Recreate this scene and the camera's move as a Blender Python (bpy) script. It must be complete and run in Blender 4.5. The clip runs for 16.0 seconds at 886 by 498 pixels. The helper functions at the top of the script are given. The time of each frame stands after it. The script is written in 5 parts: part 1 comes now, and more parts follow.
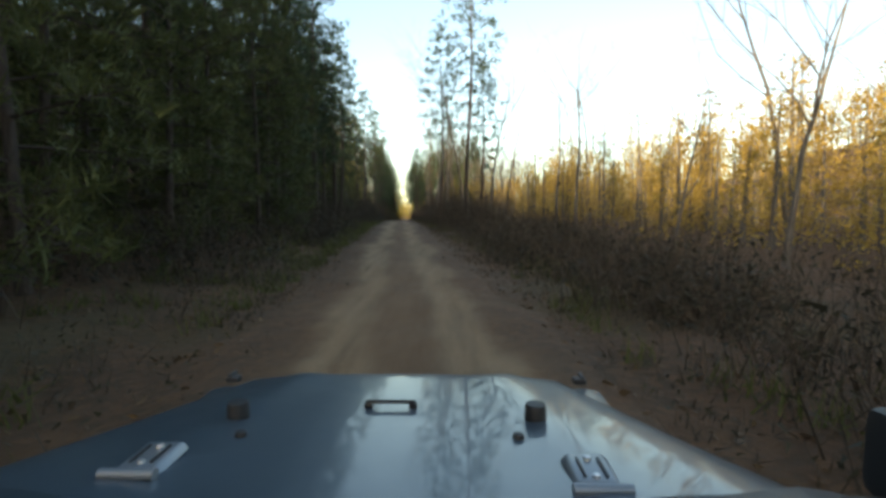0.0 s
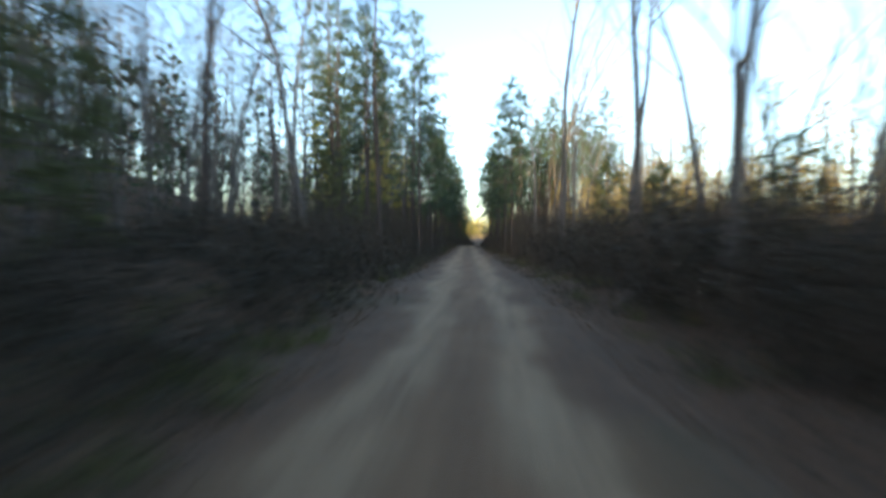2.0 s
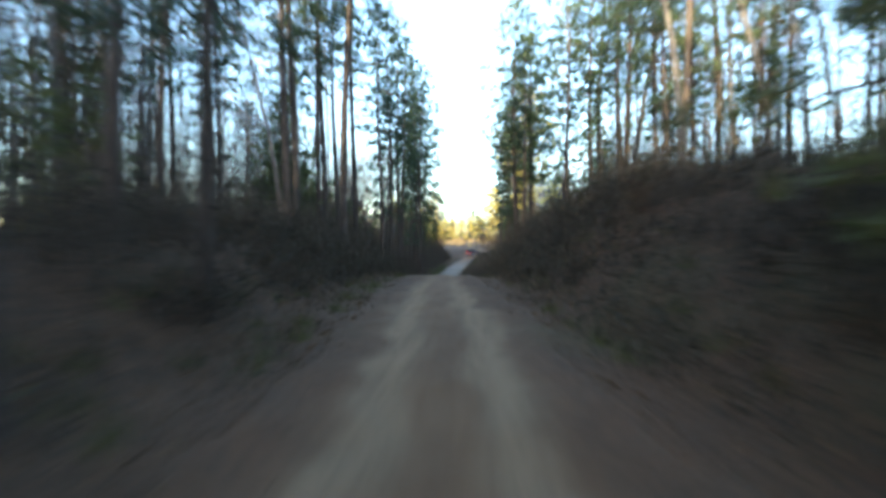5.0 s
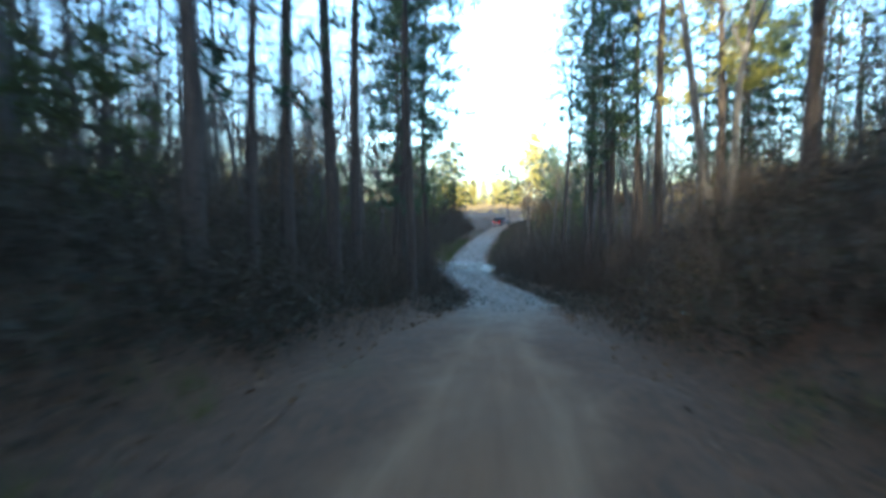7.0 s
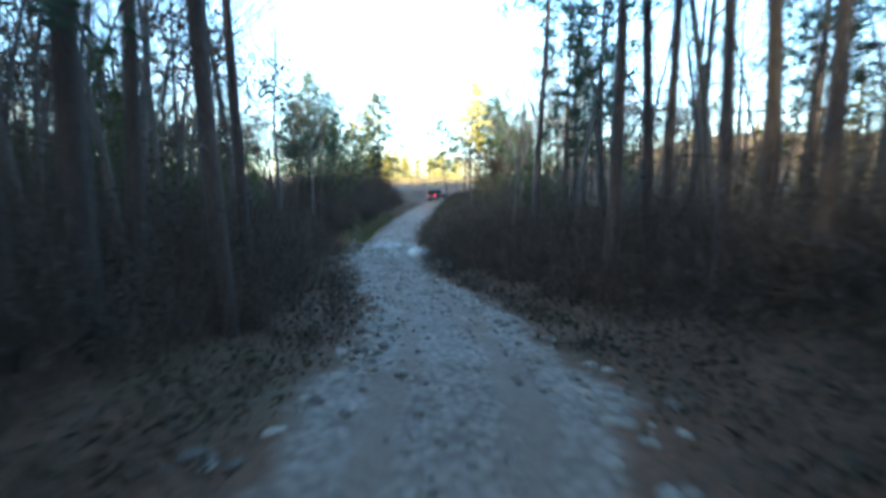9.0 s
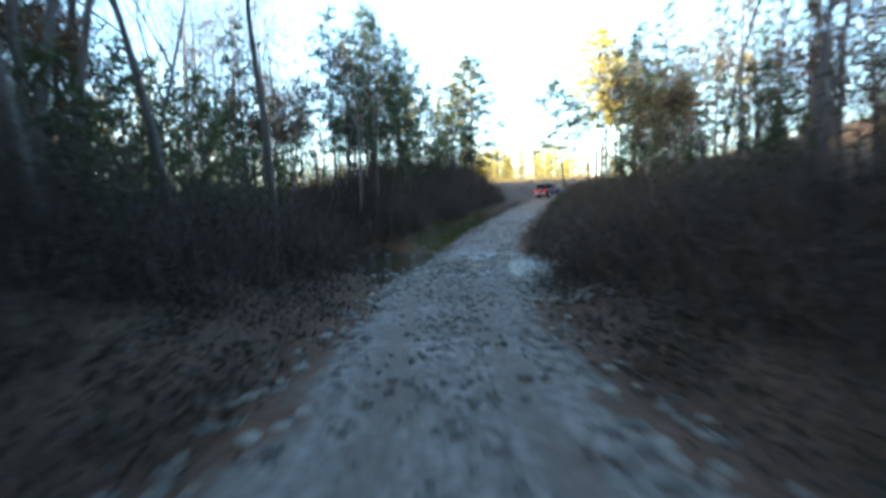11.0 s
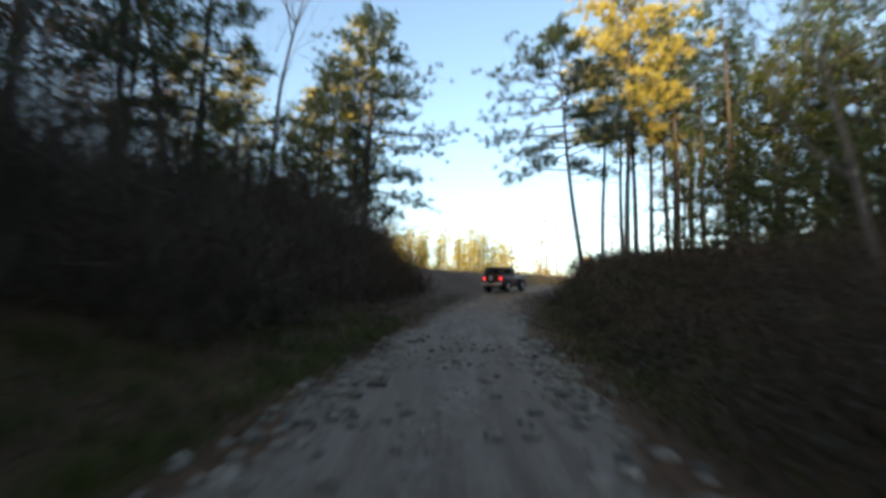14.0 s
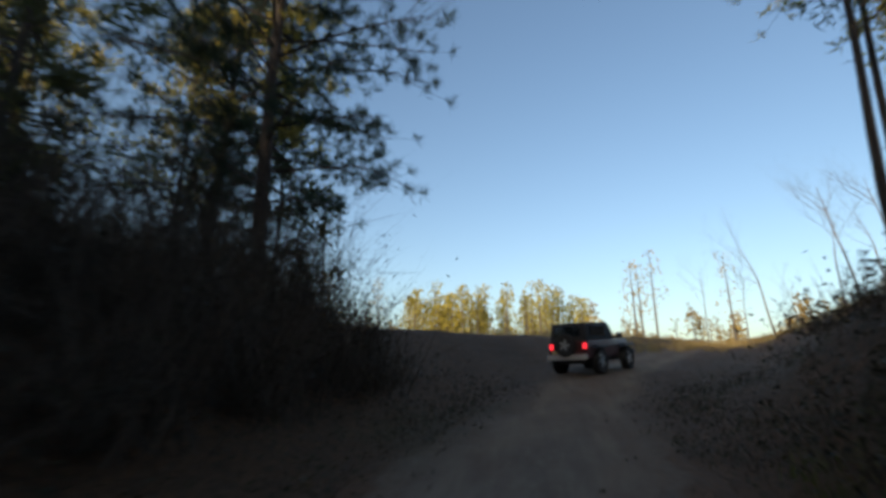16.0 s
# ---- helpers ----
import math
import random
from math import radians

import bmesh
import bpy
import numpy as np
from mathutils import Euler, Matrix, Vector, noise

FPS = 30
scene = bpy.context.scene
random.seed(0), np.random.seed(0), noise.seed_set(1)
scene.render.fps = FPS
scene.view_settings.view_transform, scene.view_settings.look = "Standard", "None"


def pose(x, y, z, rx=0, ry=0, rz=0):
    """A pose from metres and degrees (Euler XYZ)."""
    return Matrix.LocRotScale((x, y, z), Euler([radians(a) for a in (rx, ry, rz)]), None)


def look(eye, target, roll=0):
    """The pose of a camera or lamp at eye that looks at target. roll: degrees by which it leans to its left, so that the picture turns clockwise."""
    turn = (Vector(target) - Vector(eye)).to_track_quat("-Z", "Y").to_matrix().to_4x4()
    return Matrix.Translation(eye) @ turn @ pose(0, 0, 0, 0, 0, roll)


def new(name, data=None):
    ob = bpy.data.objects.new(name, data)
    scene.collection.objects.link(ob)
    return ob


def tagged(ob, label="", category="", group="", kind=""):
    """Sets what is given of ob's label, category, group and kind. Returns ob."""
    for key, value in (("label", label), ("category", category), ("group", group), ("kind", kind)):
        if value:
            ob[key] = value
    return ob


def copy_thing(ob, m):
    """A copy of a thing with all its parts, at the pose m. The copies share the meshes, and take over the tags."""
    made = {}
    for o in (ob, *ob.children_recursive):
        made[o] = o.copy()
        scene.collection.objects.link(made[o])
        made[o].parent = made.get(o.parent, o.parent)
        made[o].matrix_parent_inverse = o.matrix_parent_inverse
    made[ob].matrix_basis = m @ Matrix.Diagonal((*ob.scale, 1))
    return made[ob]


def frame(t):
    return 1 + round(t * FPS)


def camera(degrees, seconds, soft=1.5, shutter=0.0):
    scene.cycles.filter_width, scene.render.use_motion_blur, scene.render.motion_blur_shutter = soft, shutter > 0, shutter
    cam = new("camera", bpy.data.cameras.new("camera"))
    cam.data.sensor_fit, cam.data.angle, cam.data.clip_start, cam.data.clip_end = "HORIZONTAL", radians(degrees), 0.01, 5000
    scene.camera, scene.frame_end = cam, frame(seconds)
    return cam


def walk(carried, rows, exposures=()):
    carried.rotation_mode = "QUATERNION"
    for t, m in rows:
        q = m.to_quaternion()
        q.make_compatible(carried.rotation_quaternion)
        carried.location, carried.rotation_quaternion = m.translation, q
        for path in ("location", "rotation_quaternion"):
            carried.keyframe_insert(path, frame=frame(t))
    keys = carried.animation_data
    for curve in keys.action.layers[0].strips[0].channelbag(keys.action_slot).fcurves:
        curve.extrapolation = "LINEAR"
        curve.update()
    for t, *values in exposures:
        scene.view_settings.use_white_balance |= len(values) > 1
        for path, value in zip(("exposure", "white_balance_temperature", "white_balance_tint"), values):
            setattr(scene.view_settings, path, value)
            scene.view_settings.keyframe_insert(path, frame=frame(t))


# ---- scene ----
# ---- the road's line and height, on which camera and land both rest ----
ROAD_Y = (-400, -140, -92, -50, -10, 30, 55, 74, 80, 88, 96, 105, 110, 115.5, 121, 126.5, 131.5, 137, 142, 147, 155, 165, 172, 180, 192, 210, 240, 300)
ROAD_X = (44, 21.6, 17.4, 13.7, 10.2, 6.7, 4.6, 2.95, 2.7, 2.9, 3.4, 3.3, 2.3, 1.1, 0.0, -1.0, -1.5, -1.5, -1.4, -1.2, -0.7, 0.3, 1.6, 4.2, 9.5, 17, 30, 60)
RISE_Y = (-400, -140, -92, -50, -20, 62, 73, 79, 84, 92, 105, 112, 121, 127, 131, 136, 138.5, 142, 147, 155, 165, 180, 200, 215, 260, 320)
RISE_Z = (0.5, 1.6, 3.2, 4.6, 5.2, 5.25, 5.05, 4.7, 4.15, 3.0, 1.35, 0.85, 0.4, 0.05, -0.075, -0.075, 0.04, 0.4, 0.8, 1.3, 2.15, 3.8, 5.7, 6.7, 9.5, 11)


def smooth_table(ys, vs):
    """A fine table of a line through the given stations, rounded off at the bends."""
    fine = np.arange(-400.0, 321.0, 0.5)
    v = np.interp(fine, ys, vs)
    for _ in range(2):
        w = np.hanning(15)
        v = np.convolve(np.pad(v, 7, "edge"), w / w.sum(), "valid")
    return fine, v


LINE = smooth_table(ROAD_Y, ROAD_X)
RISE = smooth_table(RISE_Y, RISE_Z)


def road_x(y):
    return np.interp(y, *LINE)


def road_z(y):
    return np.interp(y, *RISE)


# ---- camera ----
EYE = 1.75
PATH = [  # seconds, side step from the road's line, y, yaw to the left, pitch, lean to the right
    (0.0, 0.0, -91.8, 0.0, -3.1, 0.0), (0.034, 0.0, -91.7, 0.0, -3.1, 0.0), (0.1, 0.0, -90.1, 0.4, -3.3, 0.0), (0.2, 0.0, -86.9, 1.2, -3.8, 0.0), (0.5, 0.0, -77.8, 3.1, -4.4, 0.0), (1.0, 0.0, -63.8, 6.8, -1.7, 0.0), (1.5, 0.0, -49.8, 7.0, -1.1, 0.0),
    (2.0, 0.0, -35.8, 7.9, -1.2, 0.0), (2.5, 0.0, -21.8, 5.7, -1.3, 0.0), (3.0, 0.0, -7.8, 4.0, -1.4, 0.0), (3.5, 0.0, 6.1, 4.0, -1.2, 0.0),
    (4.0, 0.0, 19.5, 4.4, -1.0, 0.0), (4.5, 0.0, 32.0, 4.6, -0.8, 0.0), (5.0, 0.0, 43.3, 4.6, -0.6, 0.0), (5.5, 0.0, 53.1, 4.8, -0.4, 0.0),
    (6.0, 0.0, 61.4, 7.6, -0.2, 0.0), (6.5, 0.0, 68.3, 8.0, -1.8, 0.0), (7.0, 0.0, 74.2, 6.8, -4.4, 0.0), (7.5, 0.0, 79.2, 5.0, -6.0, 0.0),
    (8.0, 0.0, 83.6, 0.2, -7.0, 0.0), (8.5, 0.0, 87.6, -2.0, -7.0, 0.0), (9.3, 0.0, 94.0, 1.4, -6.0, 0.5), (10.0, 0.0, 100.1, 6.2, -5.4, 1.5), (10.5, 0.0, 104.9, 8.4, -5.4, 2.0),
    (11.0, -0.1, 110.3, 11.4, -4.9, 1.6), (11.5, -0.1, 115.7, 13.0, -5.2, 2.4), (12.0, -0.1, 121.2, 11.8, -5.7, 3.2), (12.5, 0.0, 126.6, 9.9, -5.9, 3.5),
    (13.0, 0.1, 131.5, 7.5, -0.7, 3.3), (13.2, 0.2, 133.4, 5.8, 3.6, 3.1), (13.5, 0.3, 136.2, 3.4, 8.3, 2.6), (14.0, 0.2, 141.5, 0.7, 7.2, -1.2), (14.5, 0.1, 147.3, -0.9, 9.2, 0.0),
    (15.0, -0.1, 152.1, -0.6, 12.4, 0.0), (15.5, 0.3, 155.5, 5.5, 14.2, 0.5), (16.0, 0.8, 158.5, 9.6, 14.9, 0.2),
]
cam = camera(84.0, 16.0, 3.4, 0.6)
walk(cam, [(t, pose(road_x(y) + du, y, road_z(y) + EYE, 90 + pitch, lean, yaw)) for t, du, y, yaw, pitch, lean in PATH],
     [(0.0, 1.8, 7200, 6), (0.1, 1.9, 7000, 6), (0.4, 2.4, 5900, 7), (1.0, 2.25, 5600, 5), (2.5, 2.25, 5900, 6), (5.3, 2.95, 5600, 4), (6.0, 2.95, 5100, 1), (8.0, 3.22, 5000, 1), (10.5, 2.85, 5200, 4), (11.5, 2.8, 5700, 6), (12.0, 2.9, 5900, 7), (12.5, 3.15, 5950, 7), (13.0, 3.0, 6150, 8), (13.4, 1.65, 6400, 8), (14.0, 1.5, 6400, 9), (14.5, 1.4, 5800, 11), (15.0, 0.95, 5500, 11), (15.5, 0.8, 5650, 10), (16.0, 0.57, 5950, 10)])

# ---- light: a low sun behind, kept off the valley floor by an added wooded ridge ----
SUN_HEIGHT, SUN_FROM = radians(10.5), radians(204.0)  # elevation; bearing of the sun clockwise from +y
world = bpy.data.worlds.new("evening_sky")
scene.world = world
world.use_nodes = True
sky = world.node_tree.nodes.new("ShaderNodeTexSky")
sky.sky_type, sky.sun_disc, sky.sun_elevation, sky.sun_rotation = "NISHITA", False, SUN_HEIGHT, SUN_FROM
sky.dust_density = 2.0
world.node_tree.links.new(sky.outputs[0], world.node_tree.nodes["Background"].inputs[0])
world.node_tree.nodes["Background"].inputs[1].default_value = 0.15
sun = new("sun", bpy.data.lights.new("sun", "SUN"))
sun.data.energy, sun.data.angle, sun.data.color = 5.0, radians(0.6), (1.0, 0.76, 0.43)
SUN_AT = Vector((math.sin(SUN_FROM) * math.cos(SUN_HEIGHT), math.cos(SUN_FROM) * math.cos(SUN_HEIGHT), math.sin(SUN_HEIGHT)))
sun.matrix_world = look(SUN_AT * 300, (0, 0, 0))


# ---- materials ----
def material(name, build):
    m = bpy.data.materials.new(name)
    m.use_nodes = True
    tree = m.node_tree
    build(tree, tree.nodes["Principled BSDF"])
    return m


def node(tree, kind, inputs=None, operation="", feature="", data_type="", blend_type="", interpolation_type="", attribute_name=""):
    n = tree.nodes.new("ShaderNode" + kind)
    if operation:
        n.operation = operation
    if feature:
        n.feature = feature
    if data_type:
        n.data_type, n.blend_type = data_type, blend_type
    if interpolation_type:
        n.interpolation_type = interpolation_type
    if attribute_name:
        n.attribute_name = attribute_name
    for key, value in (inputs or {}).items():
        if isinstance(value, bpy.types.NodeSocket):
            tree.links.new(value, n.inputs[key])
        else:
            n.inputs[key].default_value = value
    return n


def noise_of(tree, scale, detail=6.0, rough=0.6, space="Object", stretch=(1, 1, 1)):
    where = node(tree, "TexCoord").outputs[space]
    where = node(tree, "Mapping", {"Vector": where, "Scale": stretch}).outputs[0]
    return node(tree, "TexNoise", {"Vector": where, "Scale": scale, "Detail": detail, "Roughness": rough}).outputs[0]


def ramp(tree, fac, stops):
    n = node(tree, "ValToRGB", {"Fac": fac})
    e = n.color_ramp.elements
    while len(e) < len(stops):
        e.new(0.5)
    for el, (at, col) in zip(e, stops):
        el.position, el.color = at, (*col, 1)
    return n.outputs[0]


def mix(tree, fac, a, b, how="MIX"):
    n = node(tree, "Mix", data_type="RGBA", blend_type=how)
    for socket, value in ((n.inputs[0], fac), (n.inputs[6], a), (n.inputs[7], b)):
        if isinstance(value, bpy.types.NodeSocket):
            tree.links.new(value, socket)
        else:
            socket.default_value = value if not isinstance(value, tuple) else (*value, 1)
    return n.outputs[2]


def bump(tree, bsdf, height, strength, distance=0.02):
    n = node(tree, "Bump", {"Height": height, "Strength": strength, "Distance": distance})
    tree.links.new(n.outputs[0], bsdf.inputs["Normal"])


def mottled(name, dark, light, scale, rough=0.9, fine=None, relief=0.5, per_piece=0.0, metal=0.0, stretch=(1, 1, 1), coat=0.0, distance=0.02):
    """A surface that varies at two scales between two colours."""
    def build(tree, bsdf):
        big = noise_of(tree, scale, stretch=stretch)
        small = noise_of(tree, fine or scale * 9, 4.0, 0.7, stretch=stretch)
        col = ramp(tree, big, [(0.3, dark), (0.7, light)])
        col = mix(tree, 0.55, col, ramp(tree, small, [(0.3, tuple(c * 0.55 for c in dark)), (0.72, tuple(min(1, c * 1.25) for c in light))]))
        if per_piece:
            rnd = node(tree, "ObjectInfo").outputs["Random"]
            isl = node(tree, "NewGeometry").outputs["Random Per Island"]
            both = node(tree, "Math", {0: rnd, 1: isl}, operation="ADD").outputs[0]
            both = node(tree, "Math", {0: both}, operation="FRACT").outputs[0]
            grey = ramp(tree, both, [(0.0, (1 - per_piece,) * 3), (1.0, (1.0,) * 3)])
            col = mix(tree, 1.0, col, grey, "MULTIPLY")
        tree.links.new(col, bsdf.inputs["Base Color"])
        bsdf.inputs["Roughness"].default_value = rough
        bsdf.inputs["Metallic"].default_value = metal
        bsdf.inputs["Coat Weight"].default_value = coat
        bsdf.inputs["Coat Roughness"].default_value = 0.04
        if relief:
            bump(tree, bsdf, small, relief, distance)
    return material(name, build)


def foliage(name, dark, light, through_light=0.35, gloss=0.5):
    """Leaves and needles: colour by clump and by tree, and some light let through."""
    def build(tree, bsdf):
        rnd = node(tree, "ObjectInfo").outputs["Random"]
        isl = node(tree, "NewGeometry").outputs["Random Per Island"]
        patch = noise_of(tree, 0.6, 3.0, space="Object")
        both = node(tree, "Math", {0: isl, 1: rnd}, operation="ADD").outputs[0]
        both = node(tree, "Math", {0: both, 1: patch}, operation="ADD").outputs[0]
        both = node(tree, "Math", {0: both, 1: 3.0}, operation="DIVIDE").outputs[0]
        col = ramp(tree, both, [(0.25, dark), (0.75, light)])
        tree.links.new(col, bsdf.inputs["Base Color"])
        bsdf.inputs["Roughness"].default_value = gloss
        bsdf.inputs["Specular IOR Level"].default_value = 0.25
        back = node(tree, "BsdfTranslucent", {"Color": col})
        both = node(tree, "MixShader", {0: through_light, 1: bsdf.outputs[0], 2: back.outputs[0]})
        tree.links.new(both.outputs[0], tree.nodes["Material Output"].inputs[0])
    return material(name, build)


def litter_colour(tree, where):
    """Fallen leaves over soil: brown, with rust, grey and mossy patches; the colour and its relief."""
    big = noise_of(tree, 0.35, 5)
    patch = noise_of(tree, 0.16, 3)
    leaves = node(tree, "TexVoronoi", {"Vector": where, "Scale": 9.0}, feature="F1")
    fine = noise_of(tree, 30, 6, 0.75)
    col = ramp(tree, leaves.outputs["Color"], [(0.2, (0.036, 0.020, 0.010)), (0.55, (0.100, 0.047, 0.020)), (0.9, (0.19, 0.090, 0.037))])
    col = mix(tree, 0.5, col, ramp(tree, big, [(0.3, (0.040, 0.025, 0.013)), (0.7, (0.128, 0.060, 0.025))]))
    moss = node(tree, "MapRange", {"Value": patch, "From Min": 0.54, "From Max": 0.66}).outputs[0]
    col = mix(tree, node(tree, "Math", {0: moss, 1: 0.55}, operation="MULTIPLY").outputs[0], col, (0.062, 0.062, 0.020))
    col = mix(tree, 0.35, col, ramp(tree, fine, [(0.3, (0.025, 0.016, 0.009)), (0.7, (0.130, 0.082, 0.040))]))
    return col, node(tree, "Math", {0: fine, 1: leaves.outputs["Distance"]}, operation="ADD").outputs[0]


def road_build(tree, bsdf):
    """Packed dirt with two pale wheel tracks, turning to pale gravel down towards the creek and wet at the ford."""
    where = node(tree, "TexCoord").outputs["Object"]
    y = node(tree, "SeparateXYZ", {0: where}).outputs[1]
    across = node(tree, "Attribute", attribute_name="across").outputs["Fac"]
    stones = node(tree, "MapRange", {"Value": y, "From Min": 84.0, "From Max": 97.0}).outputs[0]
    past = node(tree, "MapRange", {"Value": y, "From Min": 172.0, "From Max": 159.0}).outputs[0]
    stones = node(tree, "Math", {0: stones, 1: past}, operation="MULTIPLY").outputs[0]
    big = noise_of(tree, 0.7, 6)
    fine = noise_of(tree, 22, 8, 0.75)
    long = noise_of(tree, 3.0, 4, 0.6, stretch=(1, 0.08, 1))
    wander = node(tree, "MapRange", {"Value": noise_of(tree, 0.22, 2), "From Min": 0.3, "From Max": 0.7, "To Min": -0.28, "To Max": 0.28}).outputs[0]
    away = node(tree, "Math", {0: node(tree, "Math", {0: across, 1: wander}, operation="ADD").outputs[0]}, operation="ABSOLUTE").outputs[0]
    off = node(tree, "Math", {0: away, 1: 0.82}, operation="SUBTRACT").outputs[0]
    off = node(tree, "Math", {0: off}, operation="ABSOLUTE").outputs[0]
    off = node(tree, "Math", {0: off, 1: node(tree, "Math", {0: big, 1: 0.5}, operation="MULTIPLY").outputs[0]}, operation="ADD").outputs[0]
    rut = node(tree, "MapRange", {"Value": off, "From Min": 0.88, "From Max": 0.34, "To Max": 0.9}, interpolation_type="SMOOTHSTEP").outputs[0]
    streak = node(tree, "MapRange", {"Value": long, "From Min": 0.3, "From Max": 0.62, "To Min": 0.35}).outputs[0]
    rut = node(tree, "Math", {0: rut, 1: streak}, operation="MULTIPLY").outputs[0]
    dirt = ramp(tree, big, [(0.3, (0.115, 0.062, 0.028)), (0.7, (0.185, 0.104, 0.048))])
    dirt = mix(tree, 0.5, dirt, ramp(tree, long, [(0.3, (0.095, 0.058, 0.031)), (0.7, (0.19, 0.12, 0.066))]))
    track = ramp(tree, fine, [(0.3, (0.20, 0.138, 0.080)), (0.7, (0.32, 0.225, 0.132))])
    clear = node(tree, "MapRange", {"Value": y, "From Min": 54.0, "From Max": 72.0, "To Min": 1.0, "To Max": 0.3}).outputs[0]
    rut = node(tree, "Math", {0: rut, 1: clear}, operation="MULTIPLY").outputs[0]
    dirt = mix(tree, rut, dirt, track)
    cells = node(tree, "TexVoronoi", {"Vector": where, "Scale": 7.0, "Randomness": 1.0}, feature="F1")
    grit = ramp(tree, cells.outputs["Distance"], [(0.1, (0.30, 0.28, 0.24)), (0.7, (0.05, 0.042, 0.033))])
    grit = mix(tree, 0.45, grit, ramp(tree, big, [(0.35, (0.14, 0.112, 0.085)), (0.65, (0.29, 0.265, 0.225))]))
    worn = node(tree, "MapRange", {"Value": off, "From Min": 0.62, "From Max": 0.36, "To Max": 0.75}, interpolation_type="SMOOTHSTEP").outputs[0]
    grit = mix(tree, worn, grit, ramp(tree, fine, [(0.3, (0.085, 0.064, 0.046)), (0.7, (0.21, 0.17, 0.13))]))
    muddy = node(tree, "MapRange", {"Value": y, "From Min": 126.0, "From Max": 134.0, "To Max": 0.8}).outputs[0]
    middle = node(tree, "MapRange", {"Value": off, "From Min": 1.25, "From Max": 0.7, "To Min": 0.35}, interpolation_type="SMOOTHSTEP").outputs[0]
    mud = mix(tree, 0.5, ramp(tree, fine, [(0.3, (0.105, 0.080, 0.060)), (0.7, (0.22, 0.185, 0.15))]), ramp(tree, long, [(0.35, (0.085, 0.056, 0.042)), (0.65, (0.26, 0.235, 0.20))]))
    grit = mix(tree, node(tree, "Math", {0: muddy, 1: middle}, operation="MULTIPLY").outputs[0], grit, mud)
    col = mix(tree, stones, dirt, grit)
    rim = node(tree, "Math", {0: node(tree, "Math", {0: big, 1: 1.6}, operation="MULTIPLY").outputs[0], 1: away}, operation="ADD").outputs[0]
    crest = node(tree, "Math", {0: node(tree, "MapRange", {"Value": y, "From Min": 58.0, "From Max": 70.0, "To Max": 0.45}).outputs[0], 1: node(tree, "MapRange", {"Value": y, "From Min": 98.0, "From Max": 88.0}).outputs[0]}, operation="MULTIPLY").outputs[0]
    rim = node(tree, "Math", {0: rim, 1: crest}, operation="ADD").outputs[0]
    rim = node(tree, "MapRange", {"Value": rim, "From Min": 1.75, "From Max": 2.6}, interpolation_type="SMOOTHSTEP").outputs[0]
    full = node(tree, "MapRange", {"Value": stones, "To Min": 1.0, "To Max": 0.0}).outputs[0]
    wide = node(tree, "MapRange", {"Value": node(tree, "Math", {0: node(tree, "Math", {0: big, 1: 1.6}, operation="MULTIPLY").outputs[0], 1: away}, operation="ADD").outputs[0], "From Min": 2.35, "From Max": 2.8}, interpolation_type="SMOOTHSTEP").outputs[0]
    rim = node(tree, "Math", {0: rim, 1: full}, operation="MULTIPLY").outputs[0]
    rim = node(tree, "Math", {0: rim, 1: wide}, operation="MAXIMUM").outputs[0]
    litter = litter_colour(tree, where)[0]
    col = mix(tree, rim, col, litter)
    near = node(tree, "MapRange", {"Value": node(tree, "Math", {0: node(tree, "Math", {0: y, 1: 133.6}, operation="SUBTRACT").outputs[0]}, operation="ABSOLUTE").outputs[0], "From Min": 7.0, "From Max": 3.5}).outputs[0]
    col = mix(tree, node(tree, "Math", {0: near, 1: 0.45}, operation="MULTIPLY").outputs[0], col, (0.05, 0.045, 0.04))
    tree.links.new(col, bsdf.inputs["Base Color"])
    gloss = node(tree, "MapRange", {"Value": near, "To Min": 0.92, "To Max": 0.3}).outputs[0]
    tree.links.new(gloss, bsdf.inputs["Roughness"])
    rel = node(tree, "Math", {0: fine, 1: node(tree, "Math", {0: cells.outputs["Distance"], 1: stones}, operation="MULTIPLY").outputs[0]}, operation="SUBTRACT").outputs[0]
    bump(tree, bsdf, rel, 0.7, 0.04)


def ground_build(tree, bsdf):
    col, relief = litter_colour(tree, node(tree, "TexCoord").outputs["Object"])
    tree.links.new(col, bsdf.inputs["Base Color"])
    bsdf.inputs["Roughness"].default_value = 0.95
    bump(tree, bsdf, relief, 0.8, 0.05)


def water_build(tree, bsdf):
    bsdf.inputs["Base Color"].default_value = (0.17, 0.145, 0.075, 1)
    bsdf.inputs["Roughness"].default_value = 0.05
    bsdf.inputs["Transmission Weight"].default_value = 0.85
    bsdf.inputs["IOR"].default_value = 1.33
    x = node(tree, "SeparateXYZ", {0: node(tree, "TexCoord").outputs["Object"]}).outputs[0]
    away = node(tree, "Math", {0: node(tree, "Math", {0: x, 1: -0.8}, operation="SUBTRACT").outputs[0]}, operation="ABSOLUTE").outputs[0]
    riffle = node(tree, "MapRange", {"Value": away, "From Min": 2.6, "From Max": 7.5, "To Min": 1.0, "To Max": 0.22}).outputs[0]
    ripples = node(tree, "Bump", {"Height": noise_of(tree, 3.2, 5, 0.6, stretch=(1, 1.8, 1)), "Strength": riffle, "Distance": 0.09})
    tree.links.new(ripples.outputs[0], bsdf.inputs["Normal"])


